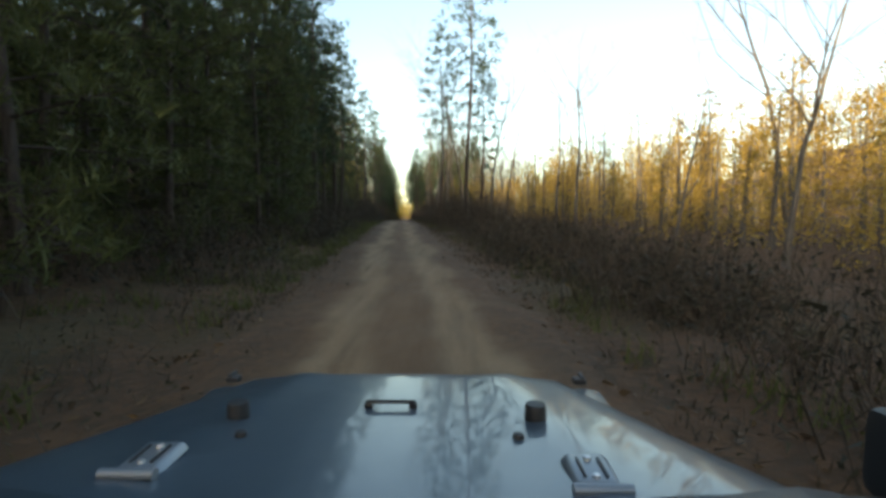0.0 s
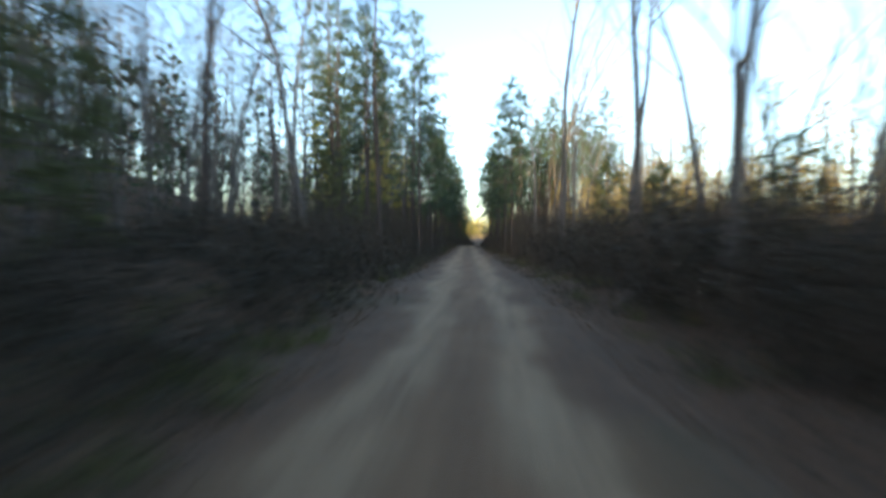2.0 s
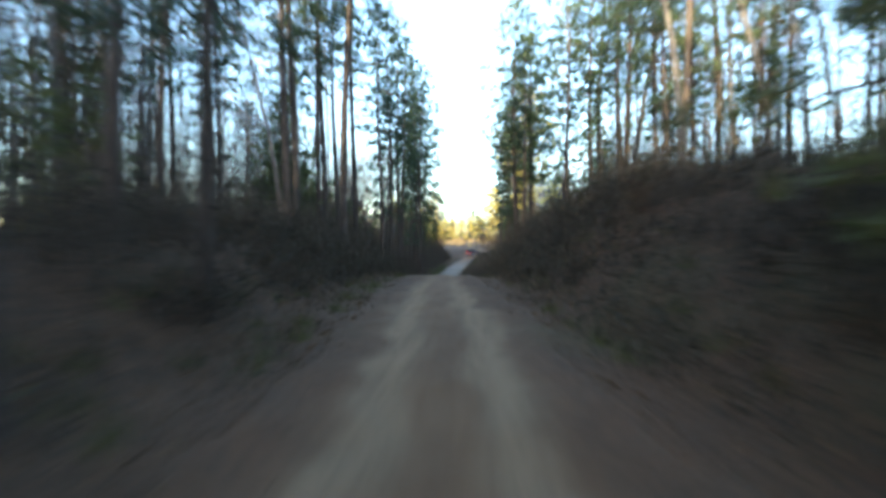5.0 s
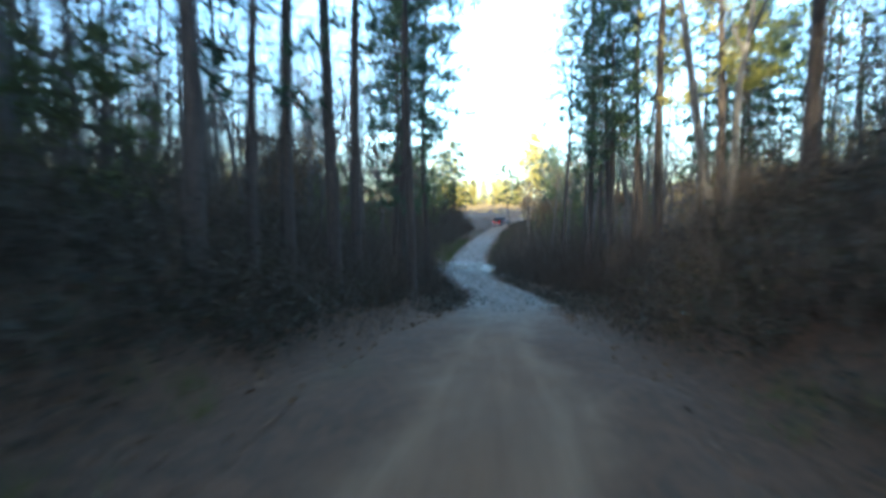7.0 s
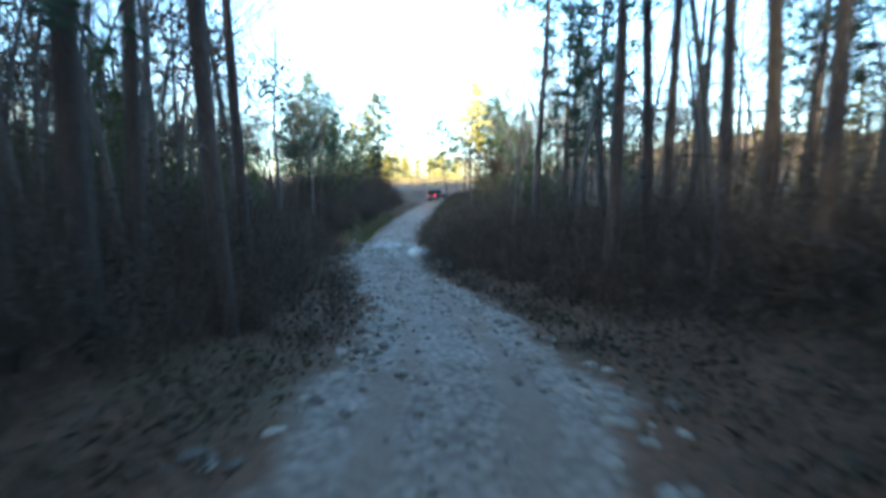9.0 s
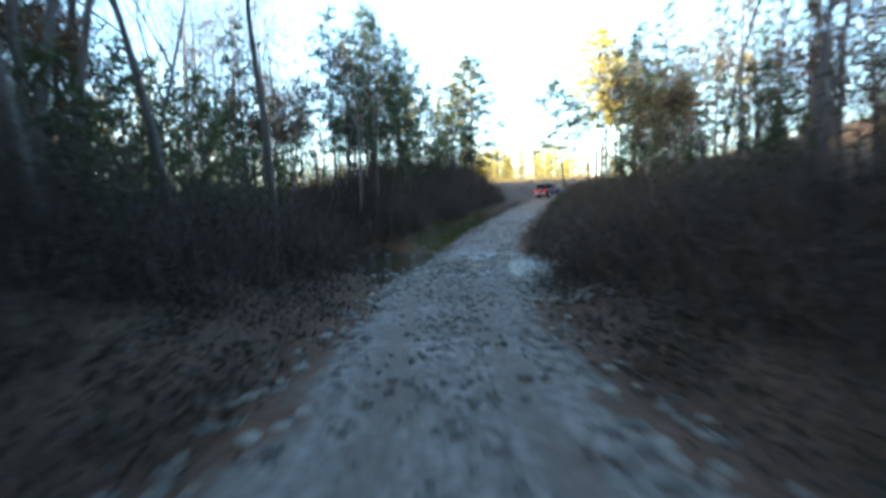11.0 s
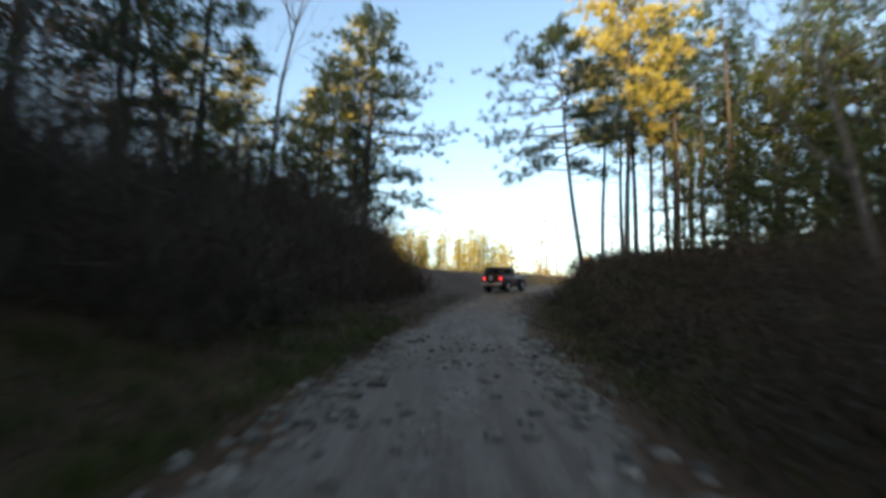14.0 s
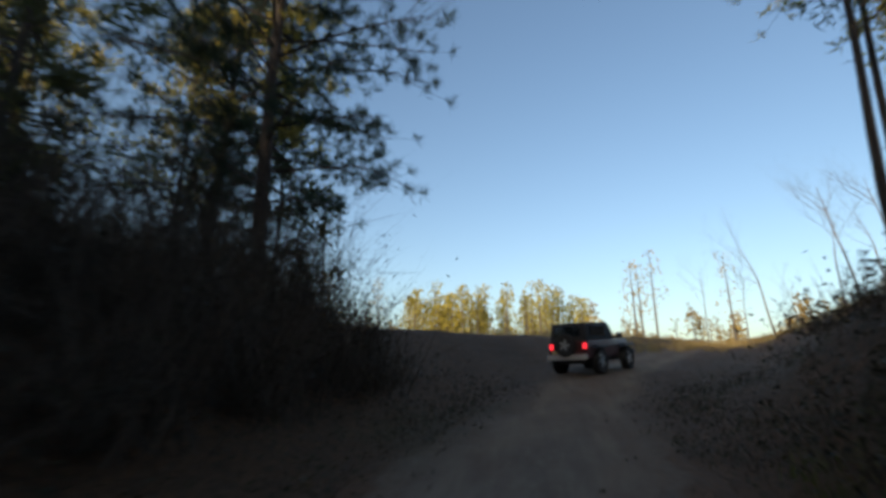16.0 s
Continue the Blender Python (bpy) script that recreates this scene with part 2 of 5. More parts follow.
ROAD = material("packed_dirt", road_build)
GROUND = material("leaf_litter", ground_build)
WATER = material("creek_water", water_build)
BARK_PINE = mottled("pine_bark", (0.032, 0.025, 0.021), (0.092, 0.070, 0.058), 3.0, 0.92, 26, 0.9, stretch=(1, 1, 0.25), distance=0.03)
BARK_GREY = mottled("grey_bark", (0.058, 0.051, 0.045), (0.16, 0.142, 0.124), 3.0, 0.9, 30, 0.7, stretch=(1, 1, 0.2))
TWIG = mottled("bare_twigs", (0.045, 0.033, 0.023), (0.108, 0.080, 0.056), 1.5, 0.9, 12, 0.0, per_piece=0.4)
NEEDLES = foliage("pine_needles", (0.019, 0.038, 0.022), (0.068, 0.098, 0.046), 0.25)
# pine needles with the evening sun's yellow put into their base colour
NEEDLES_SUNLIT = foliage("sunlit_gold_needles", (0.26, 0.225, 0.045), (0.54, 0.455, 0.105), 0.45)
CEDAR = foliage("cedar_green", (0.042, 0.060, 0.022), (0.135, 0.145, 0.050), 0.35)
CEDAR_DARK = foliage("brush_leaves", (0.022, 0.026, 0.014), (0.055, 0.056, 0.028), 0.2)
DRY_LEAF = foliage("dry_leaves", (0.07, 0.045, 0.026), (0.18, 0.115, 0.06), 0.3)
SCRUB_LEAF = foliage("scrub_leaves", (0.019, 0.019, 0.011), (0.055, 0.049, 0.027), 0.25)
DRY_GRASS = foliage("dry_gold_grass", (0.20, 0.145, 0.06), (0.44, 0.33, 0.14), 0.4)
# dry leaf colour made yellower and brighter, with evening sunlight put into it
HILL_LEAF = foliage("sunlit_dry_leaves", (0.19, 0.125, 0.036), (0.46, 0.33, 0.085), 0.45)
GRASS = foliage("verge_grass", (0.042, 0.056, 0.016), (0.12, 0.128, 0.038), 0.35)
STONE = mottled("pale_stone", (0.125, 0.118, 0.097), (0.345, 0.325, 0.27), 4.0, 0.85, 40, 0.6, per_piece=0.7)
ROCK = mottled("creek_rock", (0.095, 0.085, 0.070), (0.30, 0.272, 0.232), 2.2, 0.75, 18, 0.9, per_piece=0.45)


def plain(name, colour, rough=0.5, metal=0.0, coat=0.0, glow=0.0):
    """A plain manufactured surface with a little dust and unevenness in its gloss."""
    def build(tree, bsdf):
        dust = noise_of(tree, 7.0, 5)
        col = mix(tree, 0.25, (*colour,), ramp(tree, dust, [(0.35, tuple(c * 0.7 for c in colour)), (0.75, tuple(min(1, c * 1.15 + 0.008) for c in colour))]))
        tree.links.new(col, bsdf.inputs["Base Color"])
        r = node(tree, "MapRange", {"Value": dust, "To Min": max(0.02, rough - 0.08), "To Max": min(1, rough + 0.12)}).outputs[0]
        tree.links.new(r, bsdf.inputs["Roughness"])
        bsdf.inputs["Metallic"].default_value = metal
        bsdf.inputs["Coat Weight"].default_value = coat
        bsdf.inputs["Coat Roughness"].default_value = 0.03
        if glow:
            bsdf.inputs["Emission Color"].default_value = (*colour, 1)
            bsdf.inputs["Emission Strength"].default_value = glow
    return material(name, build)


PAINT_BLUE = plain("grey_blue_paint", (0.048, 0.078, 0.108), 0.36, 0.2, 0.6)
PAINT_RED = plain("dark_red_paint", (0.060, 0.010, 0.012), 0.45, 0.0, 0.25)
BLACK = plain("black_plastic", (0.018, 0.018, 0.02), 0.55)
TYRE = plain("tyre_rubber", (0.022, 0.021, 0.02), 0.85)
CANVAS = plain("black_canvas", (0.016, 0.016, 0.018), 0.8)
STEEL = plain("brushed_steel", (0.55, 0.56, 0.58), 0.35, 0.9)
SILVER = plain("silver_alloy", (0.60, 0.60, 0.61), 0.3, 0.7)
BUMPER = plain("pale_bumper", (0.40, 0.385, 0.37), 0.5)
DARK_GLASS = plain("dark_glass", (0.012, 0.014, 0.016), 0.06)
LAMP_RED = plain("lit_red_lens", (1.0, 0.03, 0.04), 0.2, glow=1.1)
PLATE = plain("pale_plate", (0.45, 0.36, 0.16), 0.5)
HINGE_GREY = plain("grey_hinge_metal", (0.22, 0.25, 0.28), 0.38, 0.6)


# ---- land ----
def ease(v, a, b):
    t = np.clip((np.asarray(v, float) - a) / (b - a), 0, 1)
    return t * t * (3 - 2 * t)


def rough_field(x, y, size, seed):
    """Soft uneven ground from a few crossing waves, about -1 to 1."""
    r = np.random.RandomState(seed)
    total = 0
    for k in range(7):
        a, f, p = r.uniform(0, 6.28), r.uniform(0.6, 2.2) / size, r.uniform(0, 6.28)
        total = total + np.sin((x * math.cos(a) + y * math.sin(a)) * f * 6.28 + p)
    return total / 3.5


BANK_Y = (-400, -92, -60, -20, 10, 40, 52, 62, 72, 82, 92, 102, 112, 124, 140, 150, 162, 176, 195, 230)
BANK_LEFT = (0.5, 0.4, 0.5, 1.2, 1.3, 1.4, 1.7, 2.0, 2.0, 1.6, 1.2, 1.0, 0.8, 0.8, 1.8, 2.8, 2.9, 1.8, 1.0, 1.0)
BANK_RIGHT = (-0.5, -0.5, -0.3, 0.2, 0.4, 1.6, 3.0, 3.7, 3.6, 2.9, 1.8, 0.9, 0.6, 0.8, 1.1, 1.5, 2.2, 2.4, 3.2, 3.5)


def creek_y(x):
    return 133.5 - 6.0 * np.tanh((x + 1.5) / 15.0) + 1.0 * np.sin(x * 0.11)


def land_z(x, y):
    x, y = np.asarray(x, float), np.asarray(y, float)
    u = x - road_x(y)
    a = np.abs(u)
    z = road_z(y) - 0.10 * ease(a, 1.8, 2.6) * (1 - ease(a, 3.0, 4.0))
    bank = np.where(u < 0, np.interp(y, BANK_Y, BANK_LEFT), np.interp(y, BANK_Y, BANK_RIGHT))
    steep = ease(y, 150, 160) * (u > 0)
    inner = 3.0 - 0.4 * steep
    outer = 7.4 - 1.7 * steep + 10.0 * ease(y, 167, 182) * (u > 0)
    z = z + bank * ease((a - inner) / (outer - inner), 0, 1) + 0.16 * rough_field(x, y, 7.0, 3) * ease(a, 2.6, 6.0) + 0.05 * rough_field(x, y, 1.7, 4) * ease(a, 2.4, 3.6)
    # a wooded ridge added to keep the evening sun off the valley, the lit slope across, the hill ahead
    z = z + 15.0 * ease(-u, 20, 72) * (1 - ease(y, 20, 90)) + 6.0 * ease(-u, 40, 110) * (1 - ease(y, 90, 150))
    # an unseen hill behind the start, added to shade the first verges
    z = z + 22.0 * (1 - ease(y, -185, -112)) * ease(a, 5, 30)
    z = z + 15.0 * ease(u, 24, 95) * (1 - ease(y, -10, 55))
    z = z + 9.0 * ease(u, 6, 60) * ease(y, 158, 205)
    # the creek's bed
    d = np.abs(y - creek_y(x))
    bed = -0.46 + 0.22 * (1 - ease(a, 1.9, 3.4)) + 0.06 * rough_field(x, y, 2.5, 9)
    bed = bed + 0.52 * np.exp(-((y - 130.4) / 2.8) ** 2 - ((u - 3.0) / 1.5) ** 2)  # a bar of rubble beside the ford
    cut = 1 - ease(d, 3.3, 5.4)
    z = np.where(a > 2.2, z * (1 - cut) + np.minimum(z, bed) * cut, z - 0.02 * cut)
    return z


def mesh_from(name, verts, faces, mat, smooth=False):
    me = bpy.data.meshes.new(name)
    me.from_pydata([tuple(v) for v in verts], [], faces)
    me.materials.append(mat)
    if smooth:
        me.shade_smooth()
    return me


def grid_faces(rows, cols):
    return [(i * cols + j, i * cols + j + 1, (i + 1) * cols + j + 1, (i + 1) * cols + j) for i in range(rows - 1) for j in range(cols - 1)]


side = np.concatenate([np.arange(2.0, 9, 0.35), np.arange(9, 30, 1.2), np.arange(30, 140, 7.0), [160, 220, 320, 500, 900, 1600, 3000]])
across = np.concatenate([-side[::-1], np.arange(-1.6, 1.61, 0.4), side])
along = np.concatenate([[-3000, -1500, -800, -400, -280, -200], np.arange(-150, 200, 0.9), np.arange(200, 330, 4.0), [400, 600, 1000, 1800, 3200]])
UU, YY = np.meshgrid(across, along)
XX = np.where(np.abs(YY) < 320, road_x(YY), road_x(np.clip(YY, -320, 320))) + UU
ZZ = land_z(XX, YY)
ZZ = ZZ - 0.10 * (np.abs(UU) < 1.9)
ground = new("ground", mesh_from("ground", np.stack([XX, YY, ZZ], -1).reshape(-1, 3), grid_faces(*XX.shape), GROUND, True))
tagged(ground, "brown leaf-littered forest floor with mossy patches and banks", "ground", kind="structure")

# the road: a strip with its two wheel tracks pressed in
FORD_SINK = 0.05
ru = np.array([-2.5, -2.2, -1.9, -1.6, -1.3, -1.05, -0.82, -0.6, -0.35, 0, 0.35, 0.6, 0.82, 1.05, 1.3, 1.6, 1.9, 2.2, 2.5])
ry = np.arange(-150, 262, 0.4)
RU, RY = np.meshgrid(ru, ry)
edge = 1.0 + 0.10 * rough_field(RY * 0 + 7, RY, 5.0, 12)
RX = road_x(RY) + RU * edge
RZ = road_z(RY) + 0.02 - 0.05 * np.exp(-((np.abs(RU) - 0.82) / 0.28) ** 2) + 0.022 * rough_field(RX, RY, 0.9, 5) + 0.03 * rough_field(RX, RY, 3.0, 6)
RZ = RZ - 0.16 * ease(np.abs(RU), 1.9, 2.5)
RZ = RZ - FORD_SINK * np.exp(-((RY - 133.4) / 2.3) ** 4)  # the creek runs thinly over the ford
me = mesh_from("road", np.stack([RX, RY, RZ], -1).reshape(-1, 3), grid_faces(*RU.shape), ROAD, True)
at = me.attributes.new("across", "FLOAT", "POINT")
at.data.foreach_set("value", RU.reshape(-1).astype(np.float32))
road = tagged(new("road", me), "narrow dirt road with two pale wheel tracks, turning to gravel", "dirt road", kind="structure")

# the creek's surface, a sheet that ends under the banks
wx, wv = np.arange(-70, 71, 1.0), np.linspace(-6.5, 6.5, 14)
WX, WV = np.meshgrid(wx, wv)
WY = creek_y(WX) + WV
WZ = 0.0 * WX - 0.045
water = new("water", mesh_from("water", np.stack([WX, WY, WZ], -1).reshape(-1, 3), grid_faces(*WX.shape), WATER, True))
tagged(water, "shallow olive-brown creek water crossing the road at a ford", "creek", kind="structure")


# ---- plants: shared building blocks ----
def tube(path, radii, sides):
    """Vertices and faces of a tapering tube along a path."""
    path = np.asarray(path, float)
    verts, faces = [], []
    for i, p in enumerate(path):
        d = path[min(i + 1, len(path) - 1)] - path[max(i - 1, 0)]
        d = d / (np.linalg.norm(d) + 1e-9)
        a = np.cross(d, (0.3, 0.9, 0.1) if abs(d[2]) > 0.8 else (0, 0, 1))
        a = a / np.linalg.norm(a)
        b = np.cross(d, a)
        for k in range(sides):
            c = 6.2832 * k / sides
            verts.append(p + radii[i] * (math.cos(c) * a + math.sin(c) * b))
    for i in range(len(path) - 1):
        for k in range(sides):
            n = (k + 1) % sides
            faces.append((i * sides + k, i * sides + n, (i + 1) * sides + n, (i + 1) * sides + k))
    return verts, faces


def add(store, made):
    base = len(store[0])
    store[0].extend(made[0])
    store[1].extend([tuple(base + i for i in f) for f in made[1]])


def blades(centres, ways, lengths, widths, r, corners=4):
    """Many thin leaf-shaped triangles, as arrays: each starts at its centre and points its way."""
    n = len(centres)
    ways = ways / (np.linalg.norm(ways, axis=1, keepdims=True) + 1e-9)
    side = np.cross(ways, r.normal(size=(n, 3)))
    side = side / (np.linalg.norm(side, axis=1, keepdims=True) + 1e-9)
    mid = centres + ways * lengths[:, None] * 0.45
    if corners == 3:
        return np.stack([centres + side * widths[:, None] * 0.5, centres + ways * lengths[:, None], centres - side * widths[:, None] * 0.5], 1).reshape(-1, 3)
    v = np.stack([centres, mid + side * widths[:, None] * 0.5, centres + ways * lengths[:, None], mid - side * widths[:, None] * 0.5], 1)
    return v.reshape(-1, 3)


def quads_mesh(name, v, mat, corners=4):
    """A mesh of separate four-cornered leaves from an array of corners."""
    n = len(v) // corners
    me = bpy.data.meshes.new(name)
    me.vertices.add(len(v))
    me.vertices.foreach_set("co", v.astype(np.float32).reshape(-1))
    me.loops.add(len(v))
    me.loops.foreach_set("vertex_index", np.arange(len(v), dtype=np.int32))
    me.polygons.add(n)
    me.polygons.foreach_set("loop_start", np.arange(0, len(v), corners, dtype=np.int32))
    me.materials.append(mat)
    me.update(calc_edges=True)
    return me


def joined(first, second, mat):
    """The second mesh added to the first, with a material of its own."""
    bm = bmesh.new()
    bm.from_mesh(first)
    old = len(first.polygons)
    bm.from_mesh(second)
    bm.faces.ensure_lookup_table()
    for f in bm.faces[old:]:
        f.material_index = 1
    bm.to_mesh(first)
    bm.free()
    first.materials.append(mat)
    return first


def child(name, me, parent, label=""):
    ob = new(name, me)
    ob.parent = parent
    return tagged(ob, label)


def tree_thing(kind, label, trunk, crown, limbs=(), category="tree"):
    base = tagged(new(kind), label, category)
    child("trunk", trunk, base)
    child("crown", crown, base)
    for limb in limbs:
        child("limb", limb, base)
    return base


def pine_meshes(seed, height, crown_from, reach, leaf, tufts=14, density=1.0, needle=0.42, per=8, slim=0.18):
    """A straight pine: bare lower trunk with dead stubs, drooping limbs that end in tufts of needles."""
    r = np.random.RandomState(seed)
    lean = r.normal(0, 0.012, 2)
    spine = [np.array((lean[0] * z + 0.10 * math.sin(z * 0.4 + seed), lean[1] * z + 0.08 * math.cos(z * 0.33), z)) for z in np.linspace(-0.4, height, 12)]
    base_r = (0.0078 * height + 0.02) * (1.6 if reach > 4.8 else 1.0)
    rad = [base_r * (1.25 if i == 0 else 1) * (1 - 0.93 * (i / 11) ** 1.2) for i in range(12)]
    wood, limbs = ([], []), ([], [])
    add(wood, tube(spine, rad, 8))

    def spot(z):
        k = np.interp(z, [p[2] for p in spine], range(12))
        i = min(int(k), 10)
        return spine[i] + (spine[i + 1] - spine[i]) * (k - i)

    cs, ws = [], []
    count = int(34 * density * (1 - crown_from) * height / 8)
    for b in range(count):
        f = (b + r.uniform(0, 0.8)) / count
        z = height * (crown_from + (1 - crown_from) * f * 0.99)
        a = b * 2.4 + r.normal(0, 0.4)
        shape = (0.55 + 0.45 * math.sin(min(f * 2.2, 1.57))) * (1 - f ** 2.2) + 0.10
        length = reach * shape * r.uniform(0.55, 1.15)
        rise = 0.15 + 0.5 * f + r.normal(0, 0.12)
        way = np.array((math.cos(a), math.sin(a), rise * 0.5))
        start = spot(z)
        pts = [start + way * length * s + np.array((0, 0, -0.22 * length * s * s * (1 - f) + 0.06 * r.normal())) for s in (0, 0.35, 0.7, 1.0)]
        thick = 0.012 + 0.010 * length
        full = needle < 0.4
        add(limbs, tube(pts if full else [pts[0], pts[2], pts[3]], [thick, thick * 0.7, thick * 0.45, 0.006] if full else [thick, thick * 0.45, 0.006], 3))
        for k in range(max(3, int(tufts * (0.4 + 0.6 * shape)))):
            s = 0.25 + 0.75 * r.uniform() ** 0.7
            i = min(int(s * 3), 2)
            p = pts[i] + (pts[i + 1] - pts[i]) * (s * 3 - i)
            off = np.clip(r.normal(0, 1, 3), -1.4, 1.4) * (0.16 + 0.10 * length * s) * (1, 1, 0.55)
            if full:
                add(limbs, tube([p - way * 0.3 * np.linalg.norm(off), p + off], [0.009, 0.004], 3))
            p = p + off
            cs.append(p)
            ws.append(way * 0.5 + np.array((0, 0, 0.45)))
    for b in range(7):
        z, a = r.uniform(0.2, 0.95) * height * crown_from, r.uniform(0, 6.28)
        s = spot(z)
        e = s + np.array((math.cos(a), math.sin(a), r.uniform(-0.2, 0.4))) * r.uniform(0.3, 1.3)
        add(limbs, tube([s, (s + e) / 2 + (0, 0, 0.05), e], [0.02, 0.013, 0.004], 3))
    cs, ws = np.array(cs), np.array(ws)
    centres = np.repeat(cs, per, 0) + r.normal(0, 0.05, (len(cs) * per, 3))
    ways = np.repeat(ws, per, 0) + r.normal(0, 0.75, (len(cs) * per, 3))
    n = len(centres)
    v = blades(centres, ways, r.uniform(0.7, 1.3, n) * needle, r.uniform(0.7, 1.3, n) * needle * slim, r, 3)
    return mesh_from("trunk", *wood, BARK_PINE, True), joined(mesh_from("crown", *limbs, BARK_PINE), quads_mesh("crown", v, leaf, 3), leaf)


def hardwood_meshes(seed, height, leaves=0, leaf=None, fork=0.35, spread=0.55, fine=True):
    """A bare forest hardwood: forking limbs that thin out into twigs, with some leaves kept if asked."""
    r = np.random.RandomState(seed)
    wood, twigs, tips, limbs = ([], []), ([], []), [], []

    def grow(start, way, length, radius, level):
        pts, p, d = [start], start, way / np.linalg.norm(way)
        steps = (7, 4, 3, 1)[level]
        for _ in range(steps):
            d = d + r.normal(0, 0.07 + 0.05 * level, 3) + np.array((0, 0, 0.05 * level))
            d = d / np.linalg.norm(d)
            p = p + d * length / steps
            pts.append(p)
        end = 0.16 if level == 0 else 0.3
        rads = [radius * (1 - (1 - end) * i / steps) for i in range(steps + 1)]
        if level == 0:
            rads[0] *= 1.3
        if level == 1:
            limbs.append(mesh_from("limb", *tube(pts, rads, 5), BARK_GREY, True))
        else:
            add(twigs if level else wood, tube(pts, rads, (8, 5, 3, 3)[level]))
        if level == 3:
            tips.append(pts[-1])
            tips.append(pts[1])
            return
        n = (r.randint(6, 9), r.randint(4, 7), r.randint(3, 5))[level]
        for k in range(n):
            s = r.uniform(fork if level == 0 else 0.25, 1.0)
            i = min(int(s * steps), steps - 1)
            q = pts[i] + (pts[i + 1] - pts[i]) * (s * steps - i)
            out = r.normal(size=3)
            out = out - d * (out @ d)
            out = out / np.linalg.norm(out)
            w = d * (1.0 - spread) + out * spread + np.array((0, 0, 0.25))
            grow(q, w, length * r.uniform(0.38, 0.62) * (1.15 - 0.4 * s), rads[i] * r.uniform(0.4, 0.6), level + 1)

    grow(np.array((0, 0, -0.3)), np.array((r.normal(0, 0.06), r.normal(0, 0.06), 1)), height * 0.86, 0.0078 * height + 0.03, 0)
    trunk = mesh_from("trunk", *wood, BARK_GREY, True)
    crown = mesh_from("crown", *twigs, TWIG)
    if leaves:
        tips = np.array(tips)
        n = leaves
        c = tips[r.randint(0, len(tips), n)] + r.normal(0, 0.35, (n, 3))
        v = blades(c, r.normal(size=(n, 3)) + (0, 0, -0.3), r.uniform(0.14, 0.30, n), r.uniform(0.10, 0.20, n), r)
        joined(crown, quads_mesh("crown", v, leaf), leaf)
    return trunk, crown, limbs


PINES = [tree_thing("pine_tree", "tall dark green pine with a bare lower trunk", *pine_meshes(s, h, c, w, NEEDLES, 12, per=6, needle=0.43, slim=0.16)) for s, h, c, w in
         ((1, 20, 0.42, 3.0), (2, 17, 0.38, 2.6), (3, 22, 0.52, 2.9), (4, 15, 0.30, 2.7))]
YOUNG = [tree_thing("young_pine", "bushy young evergreen with branches down to the ground", *pine_meshes(s, h, c, w, CEDAR, 11, 1.15, per=6, needle=0.43, slim=0.17)) for s, h, c, w in
         ((11, 7.5, 0.05, 2.0), (12, 5.5, 0.04, 1.7), (13, 9.5, 0.08, 2.2))]
FINE = [tree_thing("young_pine", "bushy roadside evergreen with fine dense needles", *pine_meshes(s, h, c, w, CEDAR, 16, 1.4, 0.30, 12, 0.11)) for s, h, c, w in ((17, 9.5, 0.05, 2.3), (18, 12.0, 0.08, 2.6))]
BROAD = [tree_thing("spreading_pine", "spreading open-grown pine with long level boughs", *pine_meshes(s, h, c, w, NEEDLES, 30, 1.5, 0.27, 28, 0.075)) for s, h, c, w in
         ((15, 14, 0.42, 4.7), (16, 15, 0.2, 4.9))]
# pines whose sunlit gold comes from the needle colour
GOLDEN = [tree_thing("golden_pine", "tall pine with its crown coloured gold for low evening sun", *pine_meshes(s, h, c, w, NEEDLES_SUNLIT, 16, 1.1, 0.34, 9, 0.18)) for s, h, c, w in
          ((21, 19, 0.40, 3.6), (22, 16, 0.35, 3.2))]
GOLD_CROWN = [tree_thing("golden_pine", "large pine with a full crown coloured gold for evening sun", *pine_meshes(23, 15.0, 0.40, 4.0, NEEDLES_SUNLIT, 30, 1.35, 0.28, 26, 0.10))]
BARE = [tree_thing("bare_hardwood", "leafless grey hardwood with fine bare twigs", *hardwood_meshes(s, h, fork=f)) for s, h, f in
        ((31, 17, 0.45), (32, 14, 0.4), (33, 19, 0.5), (34, 11, 0.3))]
RUSSET = [tree_thing("russet_hardwood", "thin hardwood holding on to dry russet leaves", *hardwood_meshes(s, h, 2000, DRY_LEAF, 0.3)) for s, h in ((41, 12), (42, 9))]
for first in FINE + GOLD_CROWN + BROAD + PINES + YOUNG + GOLDEN + BARE + RUSSET:
    first["spare"] = 1
taken = []


def plant(kinds, x, y, scale=1.0, turn=None, group="forest trees", sink=0.1, lean=0.0):
    """Stand one tree of a kind on the land; the first of each kind is the pattern itself."""
    ob = random.choice(kinds)
    m = Matrix.LocRotScale((x, y, float(land_z(x, y)) - sink), Euler((0, lean, random.uniform(0, 6.28) if turn is None else turn)), (scale,) * 3)
    if "spare" in ob:
        del ob["spare"]
        ob.matrix_basis = m
        made = ob
    else:
        made = copy_thing(ob, m)
        made.matrix_basis = m
    tagged(made, group=group)
    taken.append((x, y))
    return made


def stand(kinds, side_sign, y0, y1, u0, u1, n, smin=0.85, smax=1.15, gap=1.7, shore=6.0):
    """Trees scattered along one side of the road."""
    done = tries = 0
    while done < n and tries < n * 30:
        tries += 1
        y, u = random.uniform(y0, y1), random.uniform(u0, u1)
        x = float(road_x(y)) + side_sign * u
        if abs(y - float(creek_y(x))) < shore:
            continue
        if any((x - a) ** 2 + (y - b) ** 2 < gap * gap for a, b in taken):
            continue
        plant(kinds, x, y, random.uniform(smin, smax))
        done += 1


